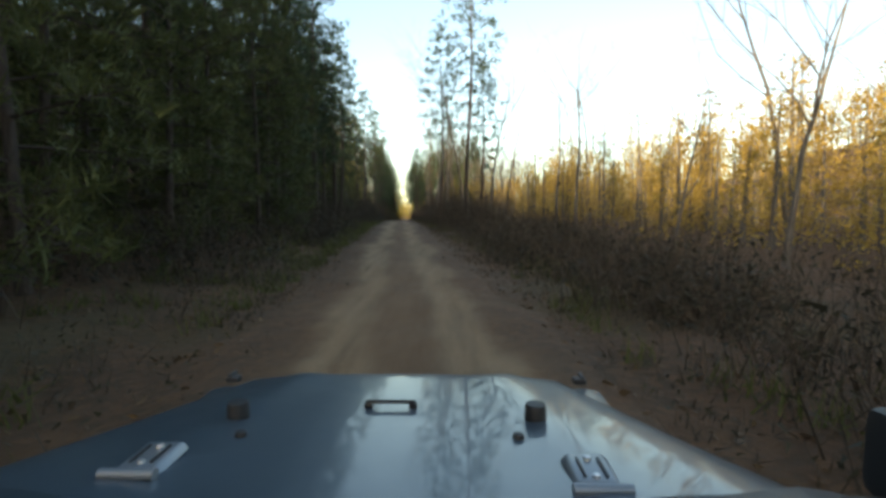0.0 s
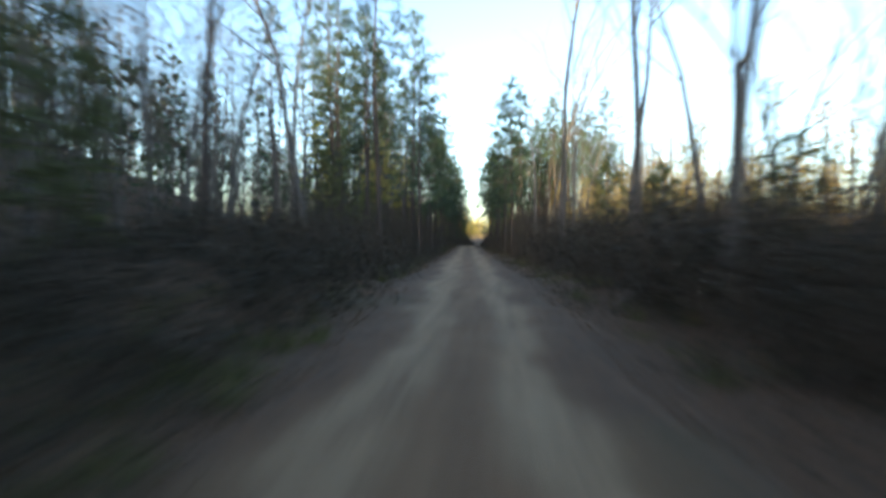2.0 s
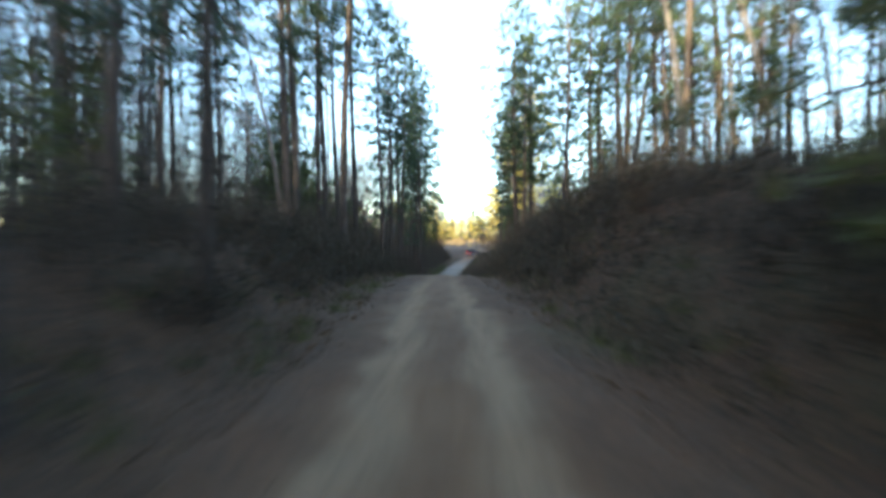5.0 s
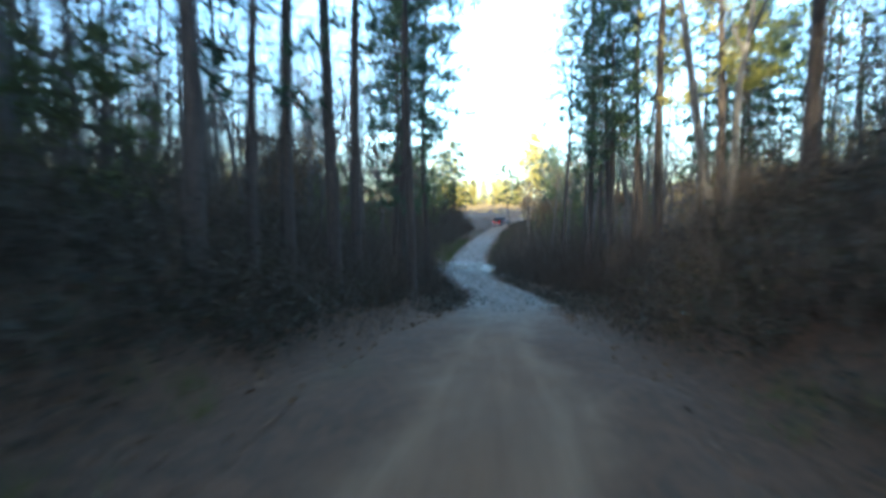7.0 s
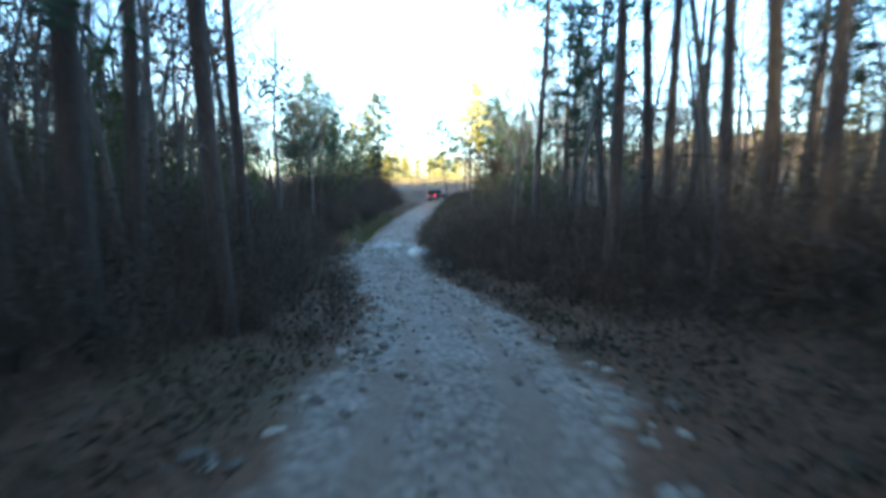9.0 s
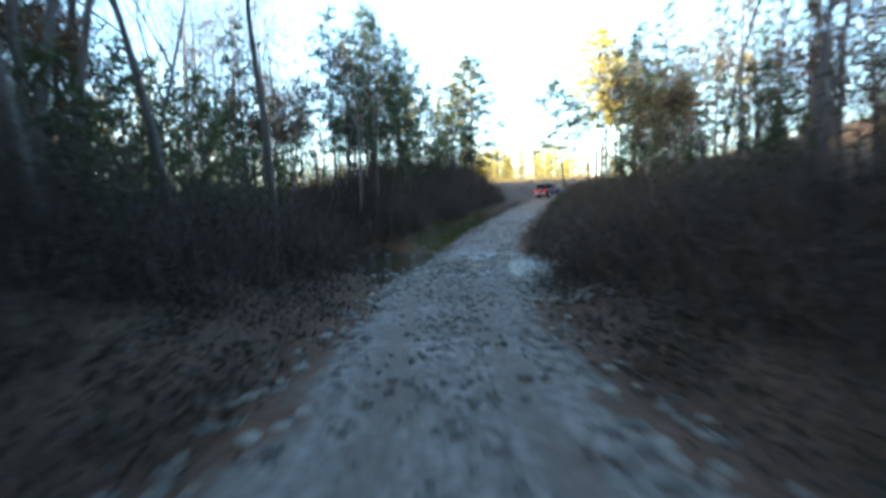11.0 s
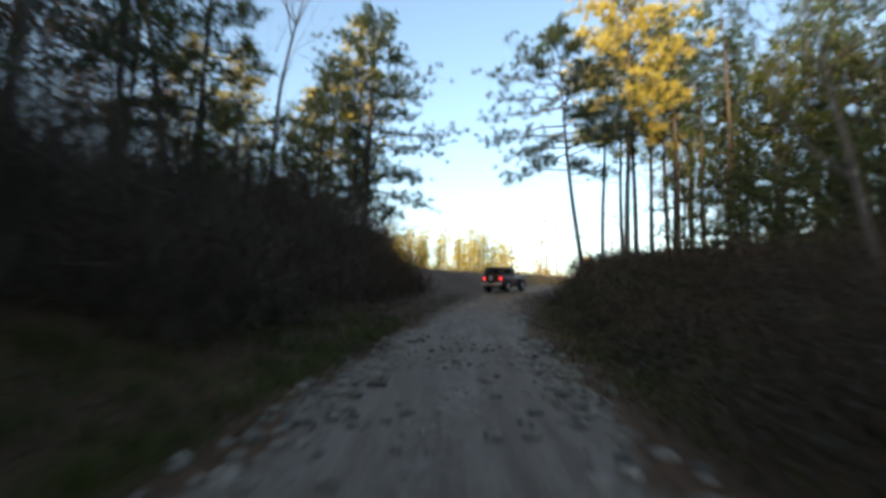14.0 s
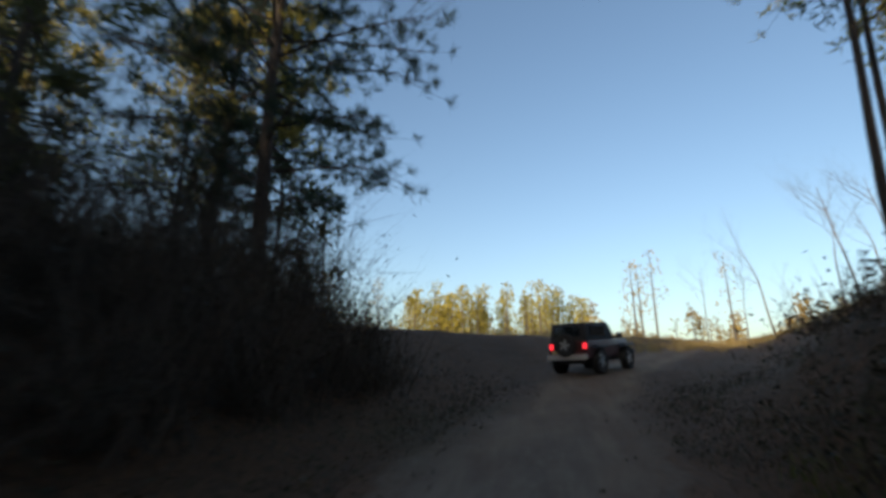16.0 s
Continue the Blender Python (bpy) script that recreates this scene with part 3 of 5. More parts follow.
# trees that stand out along the road, by distance off the road's line and y
for kinds, u, y, s in (
    (FINE[:1], -6.2, -84, 1.2), (FINE[1:], -7.8, -81, 1.1), (FINE[:1], -6.2, -78.5, 1.2), (FINE[1:], -6.6, -75, 1.0), (FINE[1:], -9.8, -83.5, 1.2), (FINE[:1], -5.9, -71.5, 1.2), (FINE[1:], -6.4, -67.5, 1.1), (FINE[1:], -9.0, -77.5, 1.2),
    (PINES, 5.4, -52, 1.0), (PINES, 7.5, -47, 0.9), (BARE, 6.2, -45, 1.0), (BARE, 9.0, -41, 1.0), (PINES[:1], 5.0, -34, 1.15), (BARE, 5.2, -38, 1.05), (BARE, 5.6, -31, 1.0),
    (BARE[:1], 4.9, -26, 1.1), (BARE, 6.6, -16, 1.0), (BARE, 4.8, -10, 1.1), (BARE, 6.8, -4, 1.1), (BARE, 5.2, 2, 0.9), (BARE, 7.4, 8, 1.1),
    (PINES[2:3], -6.0, -4, 1.0), (PINES, -5.2, 9, 1.1), (PINES, -6.4, 14, 1.0), (PINES, -8.0, 2, 1.0),
    (PINES, -5.2, 84.5, 1.0), (PINES, -5.6, 92, 1.05), (PINES, -5.0, 97, 0.9), (PINES, 5.6, 94, 1.0), (BARE, 6.6, 90, 1.0), (BARE, 6.0, 88, 1.0),
    (PINES[3:], 3.5, 4, 0.95), (PINES[3:], 3.6, 12, 1.0), (PINES[3:], 3.5, 20, 0.9), (PINES[3:], -3.7, 1, 1.0), (PINES[3:], -3.6, 10, 0.95), (PINES[3:], -3.7, 19, 1.0),
    (PINES[3:], 3.6, 27, 0.9), (YOUNG[2:], 4.3, 33, 0.95), (PINES[3:], 3.5, 38, 1.0), (PINES[3:], 3.6, 44, 1.0), (YOUNG[2:], 4.6, 48, 0.9), (PINES[3:], -3.7, 30, 1.0), (PINES[3:], -3.6, 36, 1.0), (YOUNG[2:], -4.4, 42, 0.9), (PINES[3:], -3.7, 47, 1.0),
    (GOLDEN[1:], 7.4, 93, 1.15), (PINES[:1], -4.3, 95, 1.15), (PINES[1:2], -4.5, 101, 1.2), (BROAD[:1], 4.5, 46, 1.0), (PINES[3:], -4.3, 52, 1.05), (GOLDEN[1:], -11, 22, 0.8), (GOLDEN[:1], -14, 30, 0.75), (GOLDEN[1:], -10, 38, 0.8), (GOLDEN[1:], -16, 14, 0.8),
):
    plant(kinds, float(road_x(y)) + u, y, s)
for kinds, x, y, s in (
    (GOLD_CROWN, 8.0, 166.6, 1.1), (GOLDEN[:1], 9.2, 169.0, 0.85), (PINES, 9.4, 167.0, 0.7), (PINES[3:], 11.5, 166.0, 0.95), (PINES[2:3], 11.4, 163.5, 0.66), (PINES[2:3], 9.6, 164.6, 0.62), (PINES[2:3], 10.6, 168.2, 0.66), (YOUNG[2:], 10.8, 166.4, 0.8), (PINES[3:], 12.0, 168.0, 0.75), (YOUNG[2:], 13.4, 167.2, 0.95), (PINES[3:], 14.8, 168.4, 0.8), (YOUNG[2:], 15.8, 166.8, 1.0), (PINES[3:], 16.8, 164.4, 0.9), (YOUNG[:1], 9.9, 161.8, 0.7),
    (YOUNG[2:], 15.5, 161.0, 1.0), (YOUNG[2:], 11.6, 160.6, 0.95), (YOUNG[2:], 13.2, 162.4, 1.1), (YOUNG[2:], 14.2, 159.6, 1.0), (PINES[3:], 12.4, 164.8, 0.8), (YOUNG[2:], 16.4, 165.2, 1.1), (PINES[3:], 17.5, 162.5, 0.9), (PINES[3:], 15.0, 163.0, 0.9), (PINES[2:3], 12.2, 168.8, 0.6),
    (PINES[3:], -9.5, 153.0, 0.85), (PINES[1:2], -11.0, 155.5, 0.8), (PINES[3:], -9.6, 157.2, 0.8), (YOUNG[2:], -8.2, 154.6, 1.0), (PINES[1:2], -12.5, 152.5, 0.9), (PINES[3:], -13.0, 158.0, 0.85), (PINES[:1], -11.5, 149.0, 0.75),
    (PINES[3:], -9.0, 143.0, 0.88), (PINES[3:], -10.5, 145.2, 0.95), (YOUNG[2:], -8.3, 146.0, 1.0), (PINES[3:], -11.6, 141.8, 0.9), (PINES[1:2], -8.9, 148.0, 0.75), (PINES[3:], -12.6, 147.0, 0.85),
    (PINES[3:], 9.4, 150.6, 0.9), (PINES[1:2], 11.0, 149.0, 0.85), (BARE, 7.2, 151.0, 0.9),
    (YOUNG[1:2], 9.4, 158.4, 0.75), (YOUNG[1:2], 10.8, 156.0, 0.85), (YOUNG[:1], 12.6, 158.6, 0.8), (YOUNG[1:2], 8.4, 155.2, 0.6), (PINES[2:3], 7.2, 168.4, 0.6), (PINES[2:3], 8.9, 170.4, 0.64), (PINES[2:3], 13.6, 165.8, 0.6), (GOLDEN[:1], 12.6, 171.5, 0.72),
    (YOUNG[2:], -7.4, 164.2, 1.0), (YOUNG[:1], -9.2, 165.4, 0.8), (YOUNG[:1], -6.9, 171.8, 1.0), (GOLDEN[1:], -14.0, 169.0, 0.8), (YOUNG[1:2], -8.4, 160.5, 0.9), (GOLDEN[:1], -17.5, 170.5, 0.75), (GOLDEN[1:], -12.2, 166.0, 0.6),
    (BROAD[1:], -6.1, 169.6, 1.02), (GOLDEN[1:], -7.0, 171.0, 0.98), (BROAD[1:], -9.0, 171.5, 0.85), (GOLDEN[1:], -10.5, 172, 0.7), (BARE, -11, 158, 1.1), (BARE[:1], -9.5, 163.0, 0.9),
):
    plant(kinds, x, y, s)

plant(BROAD[:1], 4.5, 162.4, 0.84, 0.0, lean=-0.10)
for x, y in ((25, 213), (26.4, 211), (27.6, 206), (26, 201), (28.5, 199), (24, 217), (21, 220), (31, 203), (33, 199)):
    plant(BARE, x, y, random.uniform(0.5, 0.7), group="bare trees on the slope")
# left of the road
stand(YOUNG + PINES[:2], -1, -100, -58, 7.5, 16, 34, 1.0, 1.4)
stand(PINES[:2] + PINES[3:] + YOUNG[2:], -1, -66, -34, 6.0, 17, 36, 0.95, 1.2)
stand(PINES[2:3] + BARE[:1], -1, -28, -6, 6.5, 18, 9, 0.95, 1.2)
stand(PINES[2:3] + BARE, -1, -15, 20, 6.5, 22, 14)
stand(YOUNG, -1, -60, -26, 6.5, 14, 9, 0.8, 1.2)
stand(YOUNG, -1, -4, 20, 8, 14, 4, 0.8, 1.1)
stand(PINES + BARE[:1], -1, 4, 56, 6.5, 20, 18, 1.1, 1.3)
stand(PINES[:3] + BARE[:2], -1, 20, 78, 6.0, 24, 25)
stand(YOUNG, -1, 40, 80, 8, 16, 6)
stand(PINES[2:3], -1, 64, 80, 5.6, 9, 5, 1.0, 1.25)
stand(YOUNG + PINES[3:], -1, 75, 85, 6.8, 12, 7, 0.9, 1.1, 1.4)
stand(PINES + BARE[2:3], 1, 64, 82, 7.2, 12, 9, 0.95, 1.2)
stand(PINES[2:3] + PINES[:1], -1, 78, 110, 4.8, 7.5, 8, 0.95, 1.2)
stand(BARE + PINES[2:3], -1, 80, 112, 7, 24, 17)
stand(BARE[:1] + BARE[2:3], -1, 110, 130, 7.5, 20, 20, 1.0, 1.25, 1.6, 4.6)
stand(YOUNG[:2] + YOUNG + RUSSET, -1, 106, 129, 7.5, 20, 24, 0.8, 1.0, 1.5, 4.6)
stand(PINES[3:] + BARE + BARE + YOUNG + YOUNG[1:2], -1, 121, 146, 8, 26, 32, 0.75, 1.0, 1.5, 4.4)
stand(PINES[3:] + BARE + YOUNG + RUSSET, -1, 140, 154, 7.0, 24, 16, 0.65, 0.9)
stand(BARE + RUSSET + YOUNG[1:2], -1, 154, 172, 12, 26, 10, 0.65, 0.9)
# right of the road
stand(BARE, 1, 116, 130, 8, 17, 6, 1.1, 1.3, 1.6, 4.6)
stand(BARE, 1, -76, -20, 10, 30, 15)
stand(BARE, 1, -30, 40, 6.5, 24, 20)
stand(PINES + BARE[:2], 1, 40, 80, 6.8, 24, 38)
stand(PINES, 1, 78, 108, 4.9, 7.5, 10, 0.95, 1.15)
stand(BARE + PINES, 1, 80, 126, 7, 26, 38)
stand(RUSSET + YOUNG + BARE + PINES[1:2], 1, 120, 138, 7.5, 24, 16, 0.75, 1.0, 1.7, 4.6)
stand(BARE + YOUNG[:2] + RUSSET[:1], 1, 138, 160, 9.5, 24, 20, 0.65, 0.9)
stand(PINES + GOLDEN + BARE, 1, 160, 178, 10, 30, 16, 0.7, 0.95)
stand(BARE, 1, 176, 215, 14, 60, 26, 0.45, 0.7)
for u, y, size in ((11.5, -5.5, 1.0), (12.5, -1.0, 1.0), (9.8, -19.5, 0.8), (11.0, 4.0, 0.9)):
    plant(YOUNG, float(road_x(y)) + u, y, size)


# ---- far woods, ridge trees and undergrowth: too many to count ----
def far_trees(name, label, spots, leaf, seed, height=(9, 15), tufts=90, size=0.75, bare=0.35, low=0.25, slim=1.0):
    """Distant trees as one sheet of stuff: thin tapering trunks, and loose tufts of leaves or twigs for crowns."""
    r = np.random.RandomState(seed)
    wood, cs = ([], []), []
    for x, y in spots:
        h, z = r.uniform(*height), float(land_z(x, y)) - 0.2
        lx, ly = r.normal(0, 0.03, 2) * h
        add(wood, tube([(x, y, z), (x + lx * 0.5, y + ly * 0.5, z + h * 0.5), (x + lx, y + ly, z + h)], [0.16, 0.10, 0.02], 4))
        n = int(tufts * (0.3 if r.uniform() < bare else 1.0))
        f = r.uniform(low, 1.0, n)
        w = h * 0.16 * (1.15 - f) + 0.35
        a = r.uniform(0, 6.28, n)
        rad = w * np.sqrt(r.uniform(0, 1, n)) * 1.3
        cs.append(np.stack([x + lx * f + rad * np.cos(a), y + ly * f + rad * np.sin(a), z + f * h], 1))
    cs = np.concatenate(cs)
    v = blades(cs, r.normal(size=cs.shape) + (0, 0, 0.4), r.uniform(0.6, 1.4, len(cs)) * size, r.uniform(0.3, 0.7, len(cs)) * size * slim, r, 4 if slim == 1.0 else 3)
    base = tagged(new(name), label, "woods", kind="stuff")
    child("trunks", mesh_from("trunks", *wood, BARK_GREY), base)
    child("crowns", quads_mesh("crowns", v, leaf, 4 if slim == 1.0 else 3), base)


def scatter(seed, n, x0, x1, y0, y1, off=28):
    r = np.random.RandomState(seed)
    out = []
    while len(out) < n:
        x, y = r.uniform(x0, x1), r.uniform(y0, y1)
        if abs(x - float(road_x(min(y, 300)))) >= off and abs(y - float(creek_y(x))) > 7:
            out.append((x, y))
    return out


far_trees("lit_hillside_woods", "distant woods on a sunlit hillside, leaves coloured sunlit gold", scatter(1, 460, 36, 112, -95, 130, 26), HILL_LEAF, 51, (8, 14), 240, 0.46, 0.25, 0.2, 0.9)
# mostly unseen trees, added on the ridge to hold back the sun
far_trees("ridge_woods", "dark ridge trees added beside the valley to block the low sun", scatter(2, 560, -150, -26, -160, 110, 27), NEEDLES, 52, (14, 21), 75, 1.2, 0.2)
# hilltop crowns carry the sun's yellow in their colour
far_trees("hilltop_woods", "far hilltop trees coloured yellow as if sunlit", scatter(3, 46, -17, -2, 222, 246, 0) + scatter(8, 26, 0, 10, 226, 250, 0), NEEDLES_SUNLIT, 53, (5, 9), 190, 0.5, 0.15, 0.05)
far_trees("lone_poplars", "a few tall thin sunlit trees on the hilltop", [(15.5, 231), (16.8, 233), (18, 230), (30, 236), (-24, 238), (-30, 232)], HILL_LEAF, 57, (11, 14), 120, 0.45, 0.1)
far_trees("horizon_woods", "low sunlit woods along the far horizon", scatter(9, 120, -130, 160, 262, 330, 0), HILL_LEAF, 58, (5, 9), 90, 0.9, 0.3, 0.1)
far_trees("slope_woods", "close dark pines on the slope above the road", scatter(5, 190, -60, 8, -110, -34, 15) + scatter(14, 100, -60, -2, -40, 76, 20), NEEDLES, 55, (10, 16), 200, 0.5, 0.25, 0.1)
far_trees("creekside_woods", "dark woods up and down the creek", scatter(6, 130, -75, -26, 105, 175, 24), NEEDLES, 56, (9, 15), 130, 0.75, 0.3, 0.03)
# creekside woods again, in the leaf colour that holds sunlight
far_trees("gold_creek_woods", "woods down the creek, coloured gold as if sunlit", scatter(7, 110, 24, 70, 92, 160, 22), HILL_LEAF, 63, (9, 15), 230, 0.45, 0.3, 0.03, 0.9)
far_trees("tall_slope_woods", "tall dark pines on the slope above the cutting", scatter(10, 60, -40, 4, -62, -20, 17), NEEDLES, 59, (15, 21), 220, 0.5, 0.1, 0.3)
far_trees("far_side_woods", "distant woods coloured yellow-green as if catching the evening sun", scatter(16, 110, -115, -42, 95, 200, 40), HILL_LEAF, 62, (10, 16), 230, 0.5, 0.15, 0.15, 0.9)
# out of view behind the start, added to block the low sun
far_trees("back_woods", "unseen dark woods added behind the start of the road for shade", scatter(4, 300, -60, 115, -190, -108, 6), NEEDLES, 54, (13, 19), 100, 1.0, 0.2)

far_trees("bare_woods", "grey leafless woods with a haze of fine twigs", scatter(15, 130, -60, 0, -40, 58, 15) + scatter(11, 240, -46, 4, 58, 150, 15) + scatter(17, 24, -26, -2, 80, 126, 9) + scatter(12, 130, 0, 46, 52, 150, 15), TWIG, 60, (14, 21), 320, 1.5, 0.1, 0.3, 0.06)
far_trees("olive_thicket_woods", "young trees at the edge of the field, coloured olive and sunlit gold", scatter(13, 190, 14, 46, -78, 60, 15), HILL_LEAF, 61, (5, 10), 520, 0.26, 0.2, 0.05, 0.9)


def undergrowth(name, label, spots, seed, height, leaf, leaves=60, twigs=70, size=0.6):
    """A thicket of bare stems and scrubby leaves along the verge."""
    r = np.random.RandomState(seed)
    stems, leafs, leaves = [], [], int(leaves * 1.15)
    for x, y, s in spots:
        z, h = float(land_z(x, y)), height * s
        b = np.array((x, y, z)) + r.normal(0, 0.45, (twigs, 3)) * (1, 1, 0)
        w = r.normal(0, 0.42, (twigs, 3)) + (0, 0, 1.0)
        h = h * (1 + 0.28 * float(rough_field(x, y, 3.2, 21)))
        ln = r.uniform(0.35, 1.12, twigs) * h * np.where(r.uniform(size=twigs) < 0.06, 1.6, 1.0)
        stems.append(blades(b, w, ln, r.uniform(0.012, 0.030, twigs), r, 3))
        half = twigs // 2
        k = r.randint(0, twigs, half)
        w2 = w[k] / np.linalg.norm(w[k], axis=1, keepdims=True)
        stems.append(blades(b[k] + w2 * (ln[k] * r.uniform(0.3, 0.8, half))[:, None], w2 + r.normal(0, 0.7, (half, 3)), ln[k] * 0.5, r.uniform(0.010, 0.024, half), r, 3))
        k = r.randint(0, twigs, leaves)
        w3 = w[k] / np.linalg.norm(w[k], axis=1, keepdims=True)
        c = b[k] + w3 * (ln[k] * r.uniform(0.15, 1.0, leaves))[:, None] + r.normal(0, 0.18, (leaves, 3))
        leafs.append(blades(c, r.normal(size=(leaves, 3)), r.uniform(0.09, 0.26, leaves) * size, r.uniform(0.035, 0.11, leaves) * size, r, 3))
    base = tagged(new(name), label, "undergrowth", kind="stuff")
    child("stems", quads_mesh("stems", np.concatenate(stems), TWIG, 3), base)
    child("leaves", quads_mesh("leaves", np.concatenate(leafs), leaf, 3), base)


def creek_banks(seed, n):
    r = np.random.RandomState(seed)
    out = []
    while len(out) < n:
        x = r.uniform(-26, 24)
        y = float(creek_y(x)) + r.choice((-1, 1)) * r.uniform(4.0, 9.0)
        if abs(x - float(road_x(y))) > 4.2 and not (y > 137 and -6.2 < x < 0):
            out.append((x, y, r.uniform(0.6, 1.25)))
    return out


def verge(seed, sign, y0, y1, u0, u1, n, smin=0.6, smax=1.3):
    r = np.random.RandomState(seed)
    out = []
    while len(out) < n:
        y, u = r.uniform(y0, y1), u0 + (u1 - u0) * r.uniform() ** 1.4
        x = float(road_x(y)) + sign * u
        if sign < 0 and 137 < y < 148.5 and u < 5.0 and u0 > 4:
            continue
        if abs(y - float(creek_y(x))) > 5.0:
            out.append((x, y, r.uniform(smin, smax) * (0.6 + 0.4 * min(1, (u - u0) / 2.5))))
    return out


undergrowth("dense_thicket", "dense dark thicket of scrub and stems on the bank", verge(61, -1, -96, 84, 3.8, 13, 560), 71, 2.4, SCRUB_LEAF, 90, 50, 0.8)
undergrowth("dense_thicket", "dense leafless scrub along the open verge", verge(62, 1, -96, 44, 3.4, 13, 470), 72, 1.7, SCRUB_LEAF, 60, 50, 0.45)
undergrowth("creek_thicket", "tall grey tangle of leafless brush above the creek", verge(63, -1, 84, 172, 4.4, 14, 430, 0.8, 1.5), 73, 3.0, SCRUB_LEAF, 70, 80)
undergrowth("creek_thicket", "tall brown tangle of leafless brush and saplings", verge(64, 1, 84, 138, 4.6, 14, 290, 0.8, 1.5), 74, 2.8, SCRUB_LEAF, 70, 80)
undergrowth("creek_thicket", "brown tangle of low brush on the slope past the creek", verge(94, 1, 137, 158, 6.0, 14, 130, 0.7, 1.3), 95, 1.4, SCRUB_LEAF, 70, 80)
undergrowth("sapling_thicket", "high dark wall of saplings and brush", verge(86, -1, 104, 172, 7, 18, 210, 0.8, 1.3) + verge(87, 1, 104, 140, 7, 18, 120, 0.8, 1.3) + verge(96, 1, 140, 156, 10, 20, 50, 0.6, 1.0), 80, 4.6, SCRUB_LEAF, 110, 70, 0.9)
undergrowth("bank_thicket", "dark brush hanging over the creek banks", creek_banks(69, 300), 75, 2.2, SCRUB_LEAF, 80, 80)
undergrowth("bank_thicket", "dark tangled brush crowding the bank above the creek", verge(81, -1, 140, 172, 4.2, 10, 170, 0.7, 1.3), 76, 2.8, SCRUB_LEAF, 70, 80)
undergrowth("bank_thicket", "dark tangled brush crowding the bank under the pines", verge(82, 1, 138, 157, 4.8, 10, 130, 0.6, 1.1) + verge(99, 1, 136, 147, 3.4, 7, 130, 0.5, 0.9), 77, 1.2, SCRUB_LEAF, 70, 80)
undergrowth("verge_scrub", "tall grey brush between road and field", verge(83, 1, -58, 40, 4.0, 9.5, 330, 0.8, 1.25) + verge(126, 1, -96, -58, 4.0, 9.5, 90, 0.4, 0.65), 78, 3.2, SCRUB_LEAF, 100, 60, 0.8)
undergrowth("bank_sprouts", "sparse dead sprouts on the cut bank", verge(84, 1, 44, 92, 3.4, 8, 150, 0.5, 1.2) + verge(85, -1, 30, 92, 3.2, 7, 170, 0.5, 1.2), 79, 0.7, DRY_LEAF, 20, 24)
undergrowth("verge_sprouts", "low dead stalks and litter along the gravel's edge", verge(120, 1, 92, 127, 2.5, 6.5, 230, 0.5, 1.3) + verge(121, -1, 92, 127, 2.5, 6.5, 230, 0.5, 1.3), 122, 0.5, SCRUB_LEAF, 40, 26, 0.7)
undergrowth("verge_sprouts", "low dead stalks and dry weeds along the dirt road", verge(123, 1, -90, 60, 2.3, 5.0, 330, 0.5, 1.3) + verge(124, -1, -90, 60, 2.3, 5.0, 330, 0.5, 1.3), 125, 0.42, SCRUB_LEAF, 34, 22, 0.45)
undergrowth("verge_sprouts", "low dark weeds closing in on the climbing road", verge(130, 1, 143, 160, 2.2, 4.8, 120, 0.5, 1.2) + verge(131, -1, 143, 160, 2.2, 5.5, 140, 0.5, 1.2) + verge(139, 1, 159, 174, 2.0, 4.6, 90, 0.4, 0.8) + verge(140, -1, 159, 174, 2.0, 5.5, 110, 0.4, 0.8), 132, 0.28, CEDAR_DARK, 50, 24, 0.4)
# dark leaves added over the bank in place of its deep shade
undergrowth("low_brush", "low dark leaf cover added to darken the steep bank under the pines", verge(133, 1, 147, 164, 3.6, 9.5, 260, 0.6, 1.2), 134, 0.3, CEDAR_DARK, 80, 20, 0.5)
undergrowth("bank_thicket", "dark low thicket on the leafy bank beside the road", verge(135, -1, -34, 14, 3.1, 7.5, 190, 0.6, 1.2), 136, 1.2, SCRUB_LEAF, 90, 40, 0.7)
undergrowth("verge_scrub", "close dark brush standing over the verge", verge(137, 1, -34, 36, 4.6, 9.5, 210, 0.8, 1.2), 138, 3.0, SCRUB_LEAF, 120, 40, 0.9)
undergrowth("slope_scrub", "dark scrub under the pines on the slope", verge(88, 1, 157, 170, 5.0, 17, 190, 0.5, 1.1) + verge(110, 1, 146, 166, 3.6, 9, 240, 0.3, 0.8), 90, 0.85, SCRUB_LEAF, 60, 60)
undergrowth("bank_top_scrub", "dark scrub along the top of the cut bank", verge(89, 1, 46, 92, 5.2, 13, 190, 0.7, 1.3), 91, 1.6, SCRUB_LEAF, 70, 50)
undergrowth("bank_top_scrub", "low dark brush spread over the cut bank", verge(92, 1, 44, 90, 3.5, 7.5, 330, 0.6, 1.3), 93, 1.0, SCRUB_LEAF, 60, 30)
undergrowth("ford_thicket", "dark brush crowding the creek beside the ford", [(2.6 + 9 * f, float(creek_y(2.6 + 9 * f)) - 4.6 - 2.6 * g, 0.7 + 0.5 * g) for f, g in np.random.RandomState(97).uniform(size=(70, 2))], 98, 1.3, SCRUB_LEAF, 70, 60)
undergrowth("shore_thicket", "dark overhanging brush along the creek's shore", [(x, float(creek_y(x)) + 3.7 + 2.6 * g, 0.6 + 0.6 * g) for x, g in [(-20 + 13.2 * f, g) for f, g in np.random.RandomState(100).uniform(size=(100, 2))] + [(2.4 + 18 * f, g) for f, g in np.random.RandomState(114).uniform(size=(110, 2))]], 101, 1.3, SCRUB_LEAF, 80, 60)
